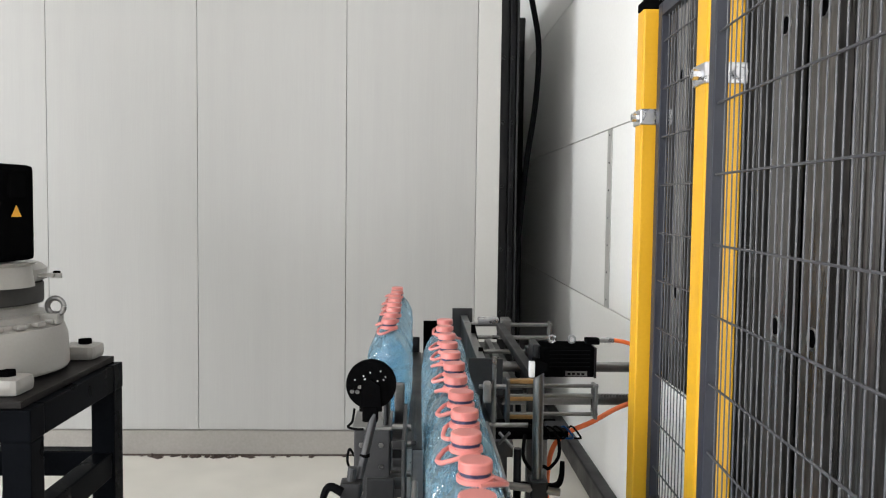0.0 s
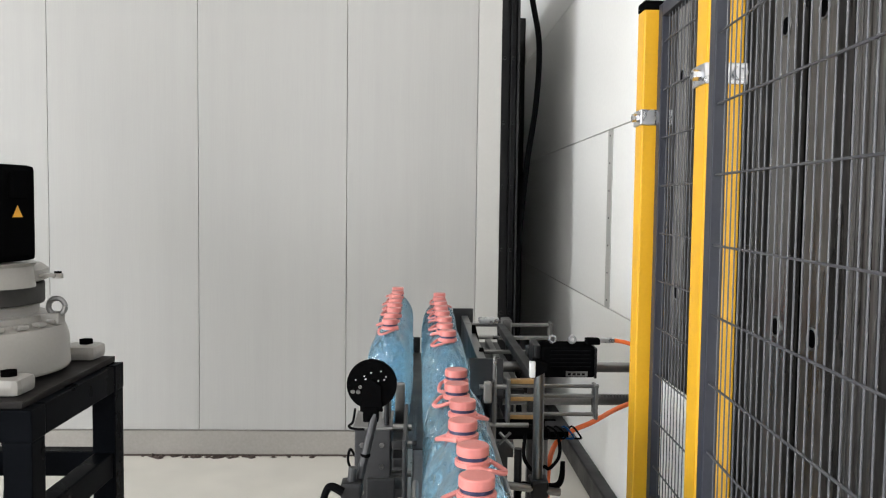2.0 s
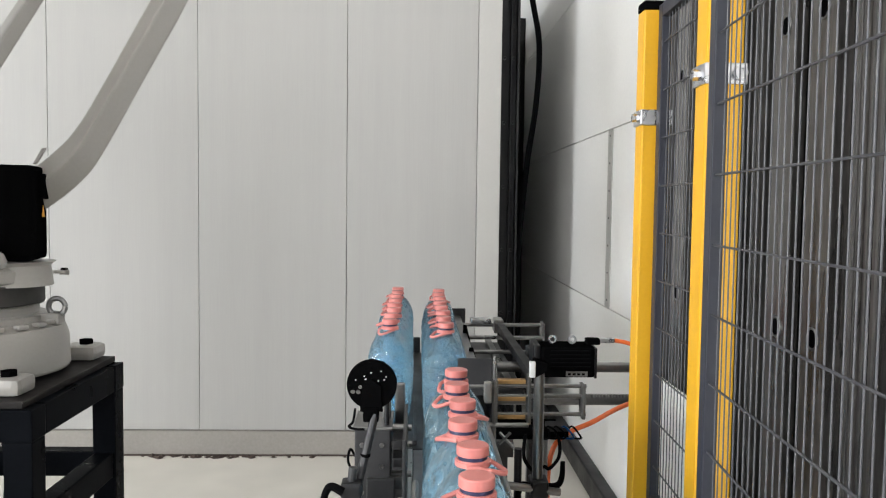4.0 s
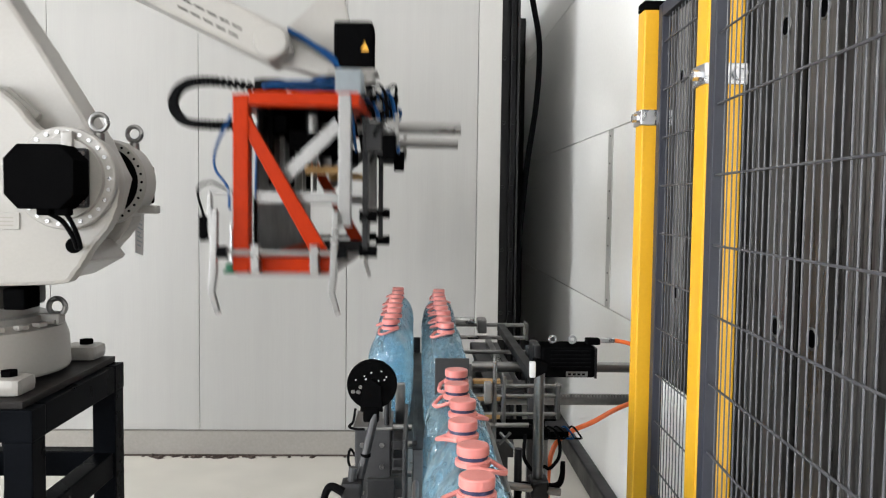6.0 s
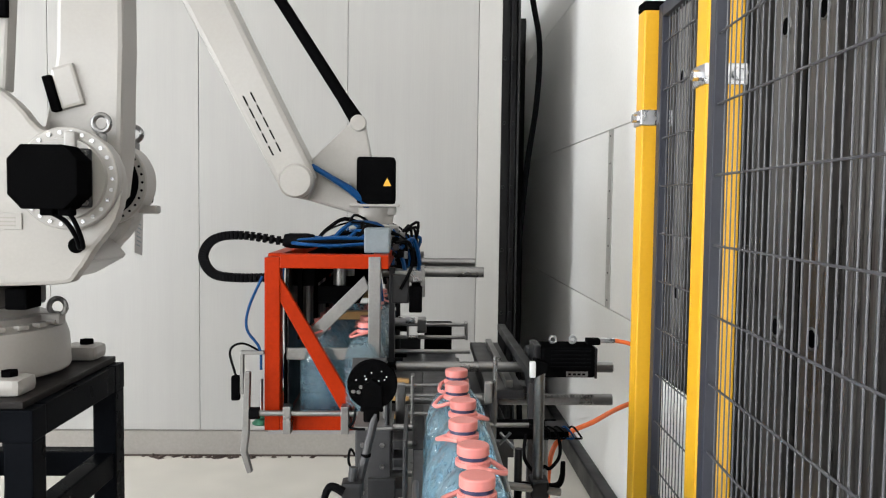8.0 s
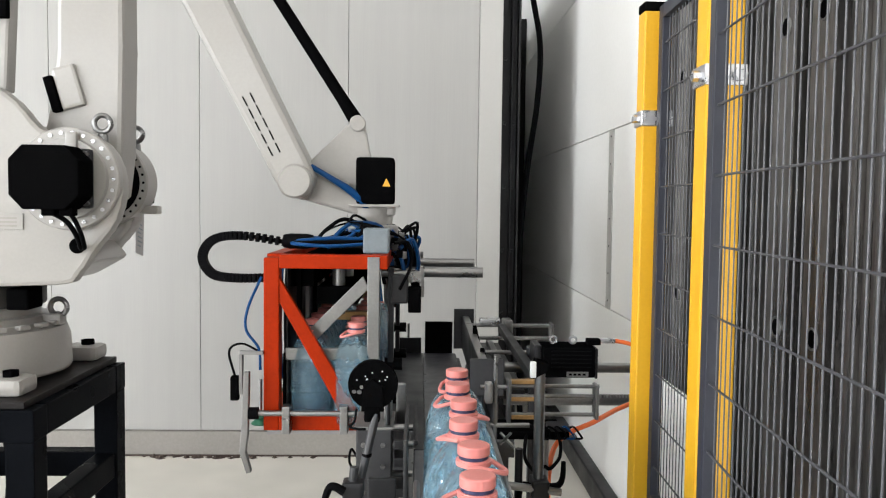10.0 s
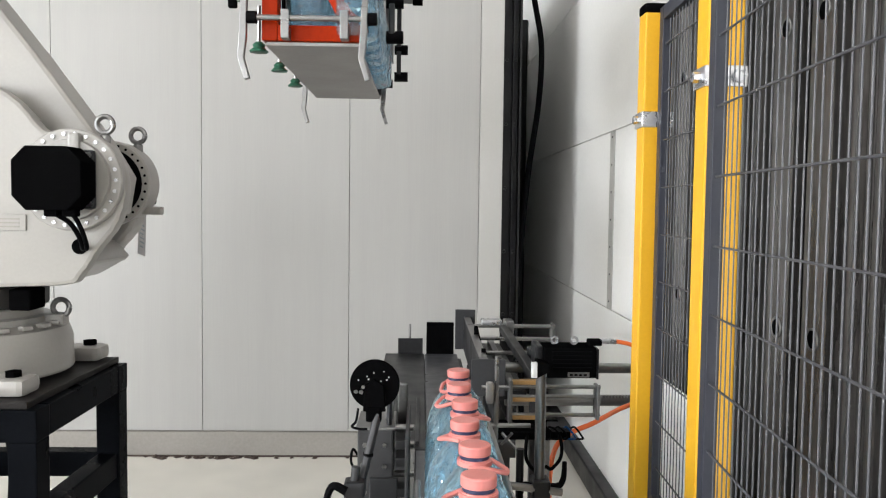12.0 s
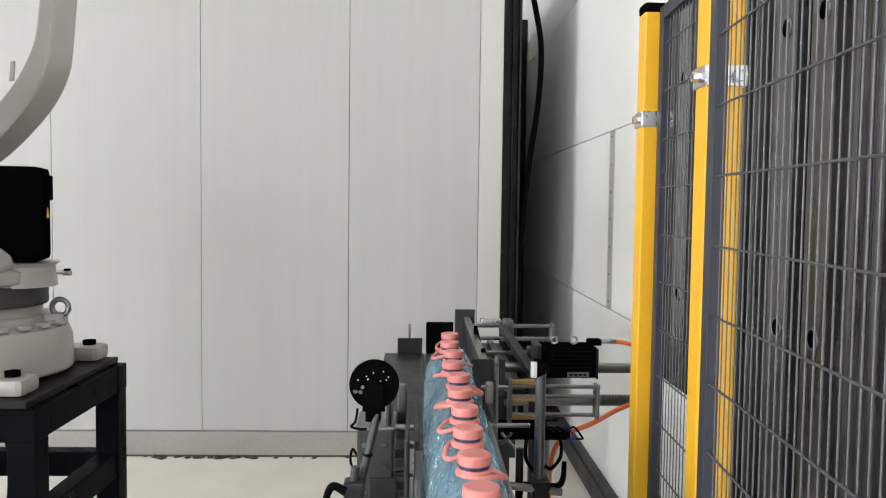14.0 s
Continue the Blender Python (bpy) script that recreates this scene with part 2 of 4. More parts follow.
box(-20.1, -20.0, -12.1, -3.9, 0, 1.0, 0, bm)
box(-20.1, -20.0, -12.1, -3.9, 5.8, 6.4, 0, bm)
solid("wall_left", bm, PANEL_DIM, "white panel wall with a wide window opening, added unseen", "wall", "structure")
win = thing("window_1", "wide steel-framed window added unseen for light from the left", "window", kind="structure")
for y in (-12.08, -8.0, -3.92):
    part("mullion", box(-20.09, -20.03, y - 0.02, y + 0.02, 1.0, 5.8, 0.003), WHITE, win)
for z in (1.02, 5.78):
    part("frame_rail", box(-20.09, -20.03, -12.06, -3.94, z - 0.02, z + 0.02, 0.003), WHITE, win)
bm = box(-20.1, -13.1, -14.1, -14.0, 0, 6.4)
box(-2.9, 1.1, -14.1, -14.0, 0, 6.4, 0, bm)
box(-13.1, -2.9, -14.1, -14.0, 0, 1.4, 0, bm)
box(-13.1, -2.9, -14.1, -14.0, 5.8, 6.4, 0, bm)
solid("wall_rear", bm, PANEL_DIM, "white panel wall with a window band, added unseen", "wall", "structure")
win = thing("window_2", "long steel-framed window added unseen for light from behind", "window", kind="structure")
for x in (-13.08, -8.0, -2.92):
    part("mullion", box(x - 0.02, x + 0.02, -14.09, -14.03, 1.4, 5.8, 0.003), WHITE, win)
for z in (1.42, 5.78):
    part("frame_rail", box(-13.06, -2.94, -14.09, -14.03, z - 0.02, z + 0.02, 0.003), WHITE, win)
solid("ceiling", box(-20.1, 1.2, -14.1, 9.1, 6.45, 6.55), PANEL_BRIGHT, "light grey hall ceiling", "ceiling", "structure")
# housings for the added overhead strips, out of view
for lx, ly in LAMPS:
    lt = thing("ceiling_light", "long white strip light added unseen under the hall ceiling", "ceiling light", at(lx, ly, 6.45), "strip lights")
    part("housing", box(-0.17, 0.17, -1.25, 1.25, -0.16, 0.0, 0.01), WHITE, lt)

col = thing("steel_column", "dark grey steel column with bolted flanges, darkened further for the recess shade", "column")
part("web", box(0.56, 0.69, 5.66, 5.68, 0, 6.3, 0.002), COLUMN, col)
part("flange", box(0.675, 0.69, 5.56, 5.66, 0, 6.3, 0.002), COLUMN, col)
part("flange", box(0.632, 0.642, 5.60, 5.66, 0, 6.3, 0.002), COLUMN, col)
for k in range(10):
    for x in (0.595, 0.66):
        bm = bmesh.new()
        bolt(bm, x, 5.66, 0.45 + 0.455 * k, 0.016, 0.014)
        part("bolt", bm, DARKSTEEL, col)
pts = curve_points([(0.70, 5.6, 3.5), (0.78, 5.6, 3.1), (0.83, 5.6, 2.8), (0.815, 5.6, 2.4), (0.75, 5.6, 1.9), (0.70, 5.6, 1.2), (0.72, 5.6, 0.5), (0.74, 5.6, 0.02)])
solid("hanging_cable", sweep(pts, 0.021, 10), RUBBER, "thick black cable hanging in the dark recess", "cable")


random.seed(21)
vs, fs, x = [], [], -2.3
while x < -0.4:
    r = random.uniform(0.006, 0.024) * (1.5 if -1.75 < x < -1.05 else 1.0)
    n = len(vs)
    y = 5.198 - r * random.uniform(0.4, 1.6)
    vs += [(x - r, y, 0.0), (x, y - r * 0.8, 0.0), (x + r, y, 0.0), (x, min(y + r, 5.203), 0.0), (x, y, r * random.uniform(0.3, 0.8))]
    fs += [(n, n + 1, n + 4), (n + 1, n + 2, n + 4), (n + 2, n + 3, n + 4), (n + 3, n, n + 4)]
    x += random.expovariate(70) if -1.75 < x < -1.05 else random.expovariate(14)
me = bpy.data.meshes.new("rubble")
me.from_pydata(vs, [], fs)
me.materials.append(RUBBLE)
solid("floor_joint", box(-5.0, 0.375, 5.192, 5.204, 0.0005, 0.009), RUBBLE, "dark dirty joint along the plinth", "joint", "structure")
tagged(new("rubble", me), "brown crumbs and dirt along the plinth", "dirt", kind="stuff")

# ---- fence and steel profiles ----
def fence_post(x, y, top, label):
    t = thing("fence_post", label, "post", at(x, y, 0), "safety fence")
    part("tube", box(-0.03, 0.03, 0, 0.05, 0, top, 0.004), YELLOW, t)
    part("end_cap", box(-0.031, 0.031, -0.001, 0.051, top, top + 0.02, 0.005), BLACK, t, "black plastic cap")
    part("foot_plate", box(-0.06, 0.06, -0.04, 0.09, 0, 0.008, 0.002), DARKSTEEL, t)
    return t


def clamp(t, z):
    c = part("clamp", box(-0.034, 0.036, -0.004, 0.054, z - 0.017, z + 0.017, 0.003), ZINC, t, "galvanised clamp")
    bm = bmesh.new()
    bolt(bm, 0.02, -0.006, z, 0.011, 0.011)
    part("bolt", bm, ZINC, c)
    bm = bmesh.new()
    bolt(bm, -0.034, 0.02, z, 0.009, 0.012, pose(0, 0, 0, 0, -90))
    part("bolt", bm, ZINC, c)


def fence_panel(far, near, z0, z1, label, nv, wires):
    """A framed wire mesh between two points of the plan."""
    a, b = Vector((*far, 0)), Vector((*near, 0))
    d, length = (b - a).normalized(), (b - a).length
    t = thing("wire_fence", label, "fence", Matrix.Translation(a) @ Matrix(((d.x, -d.y, 0, 0), (d.y, d.x, 0, 0), (0, 0, 1, 0), (0, 0, 0, 1))), "safety fence")
    s = 0.02
    foot = 0 if z0 < 0.5 else z0
    part("stile", box(0, 0.028, -s / 2, s / 2, foot, z1, 0.002), FENCE_FRAME, t)
    part("stile", box(length - 0.028, length, -s / 2, s / 2, foot, z1, 0.002), FENCE_FRAME, t)
    part("rail", box(0.028, length - 0.028, -s / 2, s / 2, z0, z0 + 0.028, 0.002), FENCE_FRAME, t)
    part("rail", box(0.028, length - 0.028, -s / 2, s / 2, z1 - 0.028, z1, 0.002), FENCE_FRAME, t)
    vw = mesh(sweep([(0, 0, z0 + 0.02), (0, 0, z1 - 0.02)], 0.0012, 6), "upright_wire", WIRE)
    for i in range(nv):
        ob = new("upright_wire", vw)
        ob.parent, ob.location = t, (0.028 + (length - 0.056) * (i + 1) / (nv + 1), 0, 0)
    hw = mesh(sweep([(0.02, -0.0035, 0), (length - 0.02, -0.0035, 0)], 0.0017, 6), "cross_wire", WIRE)
    for z in wires:
        ob = new("cross_wire", hw)
        ob.parent, ob.location = t, (0, 0, z)
    return t


p1 = fence_post(0.504, 1.69, 2.10, "yellow steel fence post with black cap")
clamp(p1, 1.872)
p2 = fence_post(0.482, 1.25, 2.10, "yellow steel fence post with black cap")
clamp(p2, 1.893)
LEVELS = [1.025 + 0.1 * k for k in range(12)]
fence_panel((0.512, 1.68), (0.50, 1.31), 1.035, 2.105, "grey wire mesh fence panel in a steel frame", 14, [z for z in LEVELS if 1.12 < z < 2.08])
fence_panel((0.426, 1.14), (0.354, 0.18), 0.30, 2.126, "wide grey wire mesh fence panel in a steel frame", 44, [0.327 + 0.1 * k for k in range(18)])

random.seed(4)
widths = []
for end, wide in ((2.155, 1), (1.54, 1), (1.415, 1), (0.95, 0)):
    start = 2.32 - sum(widths)
    while start - end > 0.02:
        w = min(random.choice((0.018, 0.025, 0.03, 0.03, 0.04, 0.06)), start - end)
        widths.append(w)
        start -= w
    widths += [0.09] * wide
ys = 2.32
for w in widths:
    d = random.choice((0.02, 0.03, 0.04))
    back = 0 if w > 0.08 else random.choice((0, 0.01, 0.03, 0.05, 0.08))
    prof = thing("steel_profile", "upright galvanised steel profile standing in a tight stack", "profile", at(0.70 + back, ys, 0), "stacked profiles")
    u = [(0, 0), (d, 0), (d, 0.003), (0.003, 0.003), (0.003, w - 0.005), (d, w - 0.005), (d, w - 0.002), (0, w - 0.002)]
    part("channel", prism(u, 0, 2.9, 0, None, at(0, -w, 0) @ Matrix(((1, 0, 0, 0), (0, 0, 1, 0), (0, 1, 0, 0), (0, 0, 0, 1)))), GALV, prof)
    if w > 0.08:
        # bolt holes are black discs on the face, their shade put into the colour
        for z in (0.87, 1.45, 2.03, 2.6):
            h = part("slot_hole", lathe([(0.019, -0.001), (0.019, 0.0006), (0.016, 0.001)], 16, None, at(-0.0005, -w / 2, z) @ pose(0, 0, 0, 0, -90)), BLACK, prof, "black disc for the shaded inside of a bolt hole")
            part("hole_rim", ring(0.019, 0.0025, None, at(-0.001, -w / 2, z) @ pose(0, 0, 0, 0, 90), 14, 6), STEEL, h)
    else:
        part("edge_strip", box(-0.004, -0.001, -w * 0.75, -w * 0.55, 0, 2.9), random.choice((DARKSTEEL, STEEL, GALV)), prof)
    ys -= w
# pale sheet added in place of a bright reflection on the lower profiles
solid("leaning_sheet", box(0.686, 0.692, 1.92, 2.32, 0, 1.20, 0.002), PANEL_BRIGHT, "white sheet added for the bright reflection low on the profile stack", "sheet")
solid("profile_rack_board", box(0.83, 0.86, 0.9, 2.30, 0, 2.9, 0.003), DARKSTEEL, "dark board behind the stacked profiles", "board")

# ---- robot table ----
tb = thing("robot_stand", "anthracite welded steel stand with a thick top plate", "robot stand", at(-1.785, 3.18, -0.017))
part("top_plate", box(-0.42, 0.425, -0.45, 0.385, 0.975, 1.0, 0.003), PLATE, tb, "brown-black steel plate")
for x in (-0.41, 0.41):
    for y in (-0.41, 0.335):
        part("leg", box(x - 0.05, x + 0.05, y - 0.05, y + 0.05, 0.017, 0.86, 0.006), FRAME, tb)
        part("foot_plate", box(x - 0.08, x + 0.08, y - 0.08, y + 0.08, 0.017, 0.032, 0.002), FRAME, tb)
for y in (-0.41, 0.335):
    part("rail", box(-0.462, 0.462, y - 0.052, y + 0.052, 0.86, 0.974, 0.006), FRAME, tb)
    part("rail", box(-0.36, 0.36, y - 0.04, y + 0.04, 0.48, 0.59, 0.006), FRAME, tb)
for x in (-0.41, 0.41):
    part("rail", box(x - 0.05, x + 0.05, -0.356, 0.281, 0.86, 0.974, 0.006), FRAME, tb)
    part("rail", box(x - 0.04, x + 0.04, -0.358, 0.283, 0.48, 0.59, 0.006), FRAME, tb)
for k in range(3):
    pts = curve_points([(-0.05 + 0.03 * k, 0.2, 0.97), (0.02 + 0.03 * k, 0.22, 0.6), (0.0 + 0.03 * k, 0.25, 0.2), (0.1, 0.3, 0.03)])
    part("cable", sweep(pts, 0.012, 8), RUBBER, tb)

# ---- robot ----
JX, JY, JZ = -1.785, 3.18, 0.983
A2, Z2, L1, L2 = 0.53, 0.775, 1.52, 1.70
robot = thing("palletising_robot", "white four-axis palletising robot on a steel stand", "robot", at(JX, JY, JZ))
bm = lathe([(0.36, 0.02), (0.365, 0.03), (0.36, 0.15), (0.345, 0.195), (0.30, 0.215), (0.2, 0.22)], 48)
base = part("base", bm, WHITE, robot, "white cast robot base")
for sx in (-1, 1):
    for sy in (-1, 1):
        part("foot", box(sx * 0.305 - 0.08, sx * 0.305 + 0.08, sy * 0.325 - 0.07, sy * 0.325 + 0.07, 0, 0.065, 0.025), WHITE, base)
        bm = bmesh.new()
        bolt(bm, sx * 0.32, sy * 0.33, 0.065, 0.03, 0.02, pose(0, 0, 0))
        part("anchor_bolt", bm, BLACK, base)
part("pedestal", lathe([(0.285, 0.21), (0.285, 0.24), (0.25, 0.245), (0.25, 0.275), (0.27, 0.283)], 48), WHITE, base)
for k in range(24):
    a = 2 * math.pi * k / 24
    part("lug", box(-0.018, 0.018, -0.022, 0.022, 0.0, 0.018, 0.006, None, at(0.325 * math.cos(a), 0.325 * math.sin(a), 0.204) @ pose(0, 0, 0, 0, 0, math.degrees(a))), WHITE, base)
for x, y in ((0.335, 0.02), (-0.335, 0.0)):
    part("lifting_eye", ring(0.033, 0.011, None, at(x, y, 0.27) @ X90), STEEL, base, "zinc lifting eye")
    part("eye_seat", box(x - 0.06 - 0.06 * (x > 0), x + 0.02, y - 0.03, y + 0.03, 0.20, 0.245, 0.008), WHITE, base)
part("seal_ring", lathe([(0.268, 0.285), (0.272, 0.29), (0.272, 0.358), (0.268, 0.365)], 48), RING, base, "dark grey seal ring")

turret = part("turret", lathe([(0.265, 0.37), (0.285, 0.378), (0.285, 0.42), (0.26, 0.44)], 48), WHITE, robot, "white cast turret with bolted gear flanges")
side = [(-0.15, 0.44), (-0.10, 0.385), (0.46, 0.39), (0.55, 0.43), (0.61, 0.52), (0.69, 0.63), (0.715, 0.775), (0.66, 0.90), (0.53, 0.955), (0.43, 0.95), (0.34, 1.05), (0.22, 1.12), (0.05, 1.1), (-0.12, 0.8)]
part("cheek", prism(rounded(side), -0.30, -0.235, 0.015), WHITE, turret)
side2 = [(0.0, 0.44), (0.40, 0.42), (0.50, 0.50), (0.59, 0.62), (0.54, 0.72), (0.40, 0.72), (0.2, 0.62)]
part("cheek", prism(rounded(side2), 0.155, 0.275, 0.02), WHITE, turret)
brl = part("gear_barrel", lathe([(0.13, 0), (0.172, 0), (0.178, 0.008), (0.178, 0.12), (0.165, 0.135), (0.165, 0.15), (0.10, 0.152)], 56, None, at(A2 - 0.05, 0.125, Z2) @ pose(0, 0, 0, -90)), WHITE, turret)
# flat black disc; the bore's inner shade is put into its colour
part("bore", lathe([(0.145, 0.0), (0.145, 0.004), (0.12, 0.005)], 40, None, at(A2 - 0.05, 0.121, Z2) @ pose(0, 0, 0, -90)), BLACK, brl, "black disc for the shade inside the open gear bore")
part("saddle", prism([(-0.15, 0.39), (0.42, 0.39), (0.56, 0.47), (0.50, 0.54), (0.1, 0.54), (-0.12, 0.56)], -0.235, 0.185, 0.02), WHITE, turret)
for y0, y1, sgn in ((-0.30, -0.345, -1), (0.275, 0.31, 1)):
    m = at(A2 - (0.085 if sgn > 0 else 0), y0, Z2) @ (X90 if sgn < 0 else pose(0, 0, 0, -90))
    h = abs(y1 - y0)
    g = part("gear_flange", lathe([(0.183, -0.01), (0.183, h * 0.5), (0.178, h * 0.62), (0.146, h * 0.62), (0.142, h), (0.08, h)], 56, None, m), WHITE, turret)
    for k in range(26):
        a = 2 * math.pi * k / 26
        bm = lathe([(0.007, 0), (0.007, h * 0.62 + 0.006), (0.004, h * 0.62 + 0.006), (0.004, h * 0.62 + 0.002)], 8, None, m @ at(0.163 * math.cos(a), 0.163 * math.sin(a), 0))
        part("flange_screw", bm, ZINC if sgn < 0 else RING, g)
for k in range(30):
    a = 2 * math.pi * k / 30
    part("rim_screw", lathe([(0.0055, 0), (0.0055, 0.003), (0.003, 0.003)], 8, None, at(A2 - 0.05 + 0.160 * math.cos(a), 0.1255, Z2 + 0.160 * math.sin(a)) @ X90), BLACK, brl)
m = at(A2 - 0.015, -0.345, Z2)
part("drive_motor", prism([(-0.107, -0.06), (-0.107, 0.06), (-0.062, 0.108), (0.078, 0.108), (0.125, 0.06), (0.125, -0.06), (0.078, -0.108), (-0.062, -0.108)], -0.155, -0.03, 0.005, None, m), BLACK, turret, "black octagonal servo motor")
part("motor_flange", box(-0.115, 0.118, -0.03, 0.0, -0.105, 0.105, 0.014, None, m), DARKSTEEL, turret)
for x, z in ((0.10, 0.085), (0.10, -0.085), (-0.1, 0.085), (-0.1, -0.085)):
    bm = bmesh.new()
    bolt(bm, A2 - 0.015 + x, -0.375, Z2 + z, 0.012, 0.01)
    part("bolt", bm, STEEL, turret)
for dx in (0.0, 0.06):
    part("plug", box(A2 - 0.03 + dx, A2 + 0.015 + dx, -0.47, -0.42, Z2 - 0.13, Z2 - 0.10, 0.006), BLACK, turret)
    pts = curve_points([(A2 + dx, -0.45, Z2 - 0.12), (A2 + 0.04 + dx * 0.5, -0.43, Z2 - 0.15), (A2 + 0.055 + dx * 0.3, -0.39, Z2 - 0.2), (A2 + 0.05 + dx * 0.2, -0.345, Z2 - 0.245), (A2 + 0.02, -0.29, Z2 - 0.235)])
    part("cable", sweep(pts, 0.0085, 8), RUBBER, turret)
m2 = at(A2, 0.31, Z2)
part("drive_motor", box(-0.19, -0.015, 0, 0.345, -0.09, 0.09, 0.02, None, m2), BLACK, turret, "black servo motor")
part("plug", box(-0.09, -0.03, 0.22, 0.28, -0.13, -0.086, 0.006, None, m2), BLACK, turret)
pts = curve_points([(A2 - 0.04, 0.56, Z2 - 0.12), (A2 - 0.04, 0.46, Z2 - 0.13), (A2 - 0.05, 0.36, Z2 - 0.16), (A2 - 0.08, 0.26, Z2 - 0.19)])
part("cable", sweep(pts, 0.009, 8), RUBBER, turret)
mt_tag = at(A2 - 0.05, 0.545, Z2 - 0.125) @ pose(0, 0, 0, -9, 0, 8)
tag = part("hang_tag", box(-0.002, 0.002, -0.08, 0.08, -0.2, 0.0, 0.001, None, at(A2 - 0.05, 0.545, Z2 - 0.125) @ pose(0, 0, 0, -9, 0, 8)), TAG, turret, "cloudy plastic document bag")
for k in range(7):
    part("print_bar", box(0.0022, 0.0028, -0.055, 0.02 + 0.012 * (k % 3), -0.045 - 0.02 * k, -0.038 - 0.02 * k, 0, None, mt_tag), GREYBOX, tag)
for x, y, z in ((A2 + 0.09, -0.24, Z2 + 0.205), (A2 + 0.045, 0.225, Z2 + 0.205)):
    part("lifting_eye", ring(0.030, 0.010, None, at(x, y, z) @ X90), STEEL, turret, "zinc lifting eye")
    part("eye_shank", lathe([(0.022, -0.10), (0.020, -0.04), (0.012, -0.032)], 12, None, at(x, y, z)), STEEL, turret)
part("stop_lug", box(0.60, 0.685, 0.175, 0.225, 0.645, 0.68, 0.01), WHITE, turret)
part("name_plate", box(-0.06, 0.06, -0.305, -0.299, -0.03, 0.03, 0.002, None, at(0.30, 0, 0.62)), WHITE, turret)
for k in range(3):
    part("plate_bar", box(0.262, 0.338, -0.3065, -0.305, 0.602 + 0.014 * k, 0.607 + 0.014 * k), KERB, turret)
for sx, sz in ((-0.02, 0.50), (0.05, 0.43)):
    part("cheek_screw", lathe([(0.017, 0), (0.017, 0.006), (0.010, 0.006), (0.010, 0.002)], 14, None, at(sx, -0.30, sz) @ X90), BLACK, turret, "dark socket screw")
part("cable_gland", lathe([(0.028, 0), (0.028, 0.006), (0.018, 0.007)], 18, None, at(A2 + 0.02, -0.30, Z2 - 0.24) @ X90), BLACK, turret)
part("flange_bracket", box(A2 + 0.005, A2 + 0.045, -0.36, -0.31, Z2 + 0.105, Z2 + 0.165, 0.008), WHITE, turret)
part("limit_switch", box(0.26, 0.34, -0.24, -0.12, 0.29, 0.37, 0.008), BLACK, turret)
a = radians(115)
m3 = at(0.19 * math.cos(a), 0.19 * math.sin(a), 0) @ pose(0, 0, 0, 0, 0, 133)
part("drive_motor", box(-0.10, 0.10, -0.105, 0.105, 0.46, 0.83, 0.022, None, m3), BLACK, turret, "black servo motor with a warning sign")
part("motor_seat", lathe([(0.14, 0.36), (0.13, 0.44), (0.15, 0.455)], 24, None, m3), WHITE, turret)
part("bracket", box(0.24, 0.345, -0.03, 0.03, 0.392, 0.404, 0.003, None, pose(0, 0, 0, 0, 0, 150)), WHITE, turret)
br = part("bracket_lug", lathe([(0.02, 0.385), (0.02, 0.405)], 14, None, pose(0, 0, 0, 0, 0, 150) @ at(0.345, 0.0, 0)), WHITE, turret)
part("bracket_screw", lathe([(0.014, 0.405), (0.014, 0.413)], 12, None, pose(0, 0, 0, 0, 0, 150) @ at(0.345, 0.0, 0)), BLACK, br)
part("motor_plug", box(0.10, 0.12, -0.04, 0.04, 0.70, 0.80, 0.006, None, m3), BLACK, turret)
mm = m3 @ pose(0, 0, 0, 0, 0, 90) @ at(0, -0.1065, 0.65)
part("warning_sign", prism([(-0.026, -0.02), (0.026, -0.02), (0.0, 0.025)], 0, 0.001, 0, None, mm), SIGN, turret)

upper = part("upper_arm", prism([(-0.15, -0.05), (0.0, -0.16), (0.11, -0.06), (0.13, 0.1), (0.14, 0.5), (0.135, L1 - 0.1), (0.0, L1 + 0.12), (-0.11, L1 - 0.1), (-0.102, 0.75), (-0.107, 0.47), (-0.135, 0.27), (-0.17, 0.12)],
                                -0.165, 0.0, 0.018), WHITE, robot, "white cast upper arm")
part("side_rib", prism([(0.02, 0.12), (0.095, 0.14), (0.104, 0.5), (0.108, L1 - 0.1), (0.03, L1)], 0.0, 0.09, 0.012), WHITE, upper)
mb = at(-0.062, -0.165, 0.35) @ pose(0, 0, 0, 0, -16)
part("boss", box(-0.042, 0.045, -0.02, 0.01, -0.085, 0.075, 0.012, None, mb), WHITE, upper)
part("pad", box(-0.076, -0.044, -0.03, 0.02, -0.085, 0.05, 0.006, None, mb), BLACK, upper, "black rubber buffer")
part("side_link", prism([(-0.37, 0.33), (-0.31, 0.33), (-0.29, 0.7), (-0.29, 1.3), (-0.35, 1.3), (-0.36, 0.7)], -0.13, -0.06, 0.012), WHITE, upper)
part("pad", box(-0.335, -0.29, -0.16, -0.13, 0.60, 0.74, 0.006), BLACK, upper)
limb = [(-0.16, 0.12), (-0.04, 0.16), (0.10, 0.25), (0.22, 0.35), (0.295, 0.46), (0.318, 0.58), (0.322, 0.95), (0.322, 1.45), (0.235, 1.45), (0.237, 0.95), (0.232, 0.65), (0.19, 0.53), (0.10, 0.42), (0.0, 0.34), (-0.16, 0.26)]
ml = at(-0.62, 0.045, 0) @ pose(0, 0, 0, 0, 0, 90)
lb = part("curved_limb", prism(rounded(limb, 3), -0.05, 0.06, 0.014, None, ml), WHITE, upper, "white curved casting limb")
part("limb_rib", prism([(0.06, 0.32), (0.15, 0.40), (0.225, 0.50), (0.255, 0.62), (0.26, 0.95), (0.30, 0.95), (0.297, 0.62), (0.265, 0.48), (0.18, 0.36)], 0.06, 0.068, 0.004, None, ml), WHITE, lb)
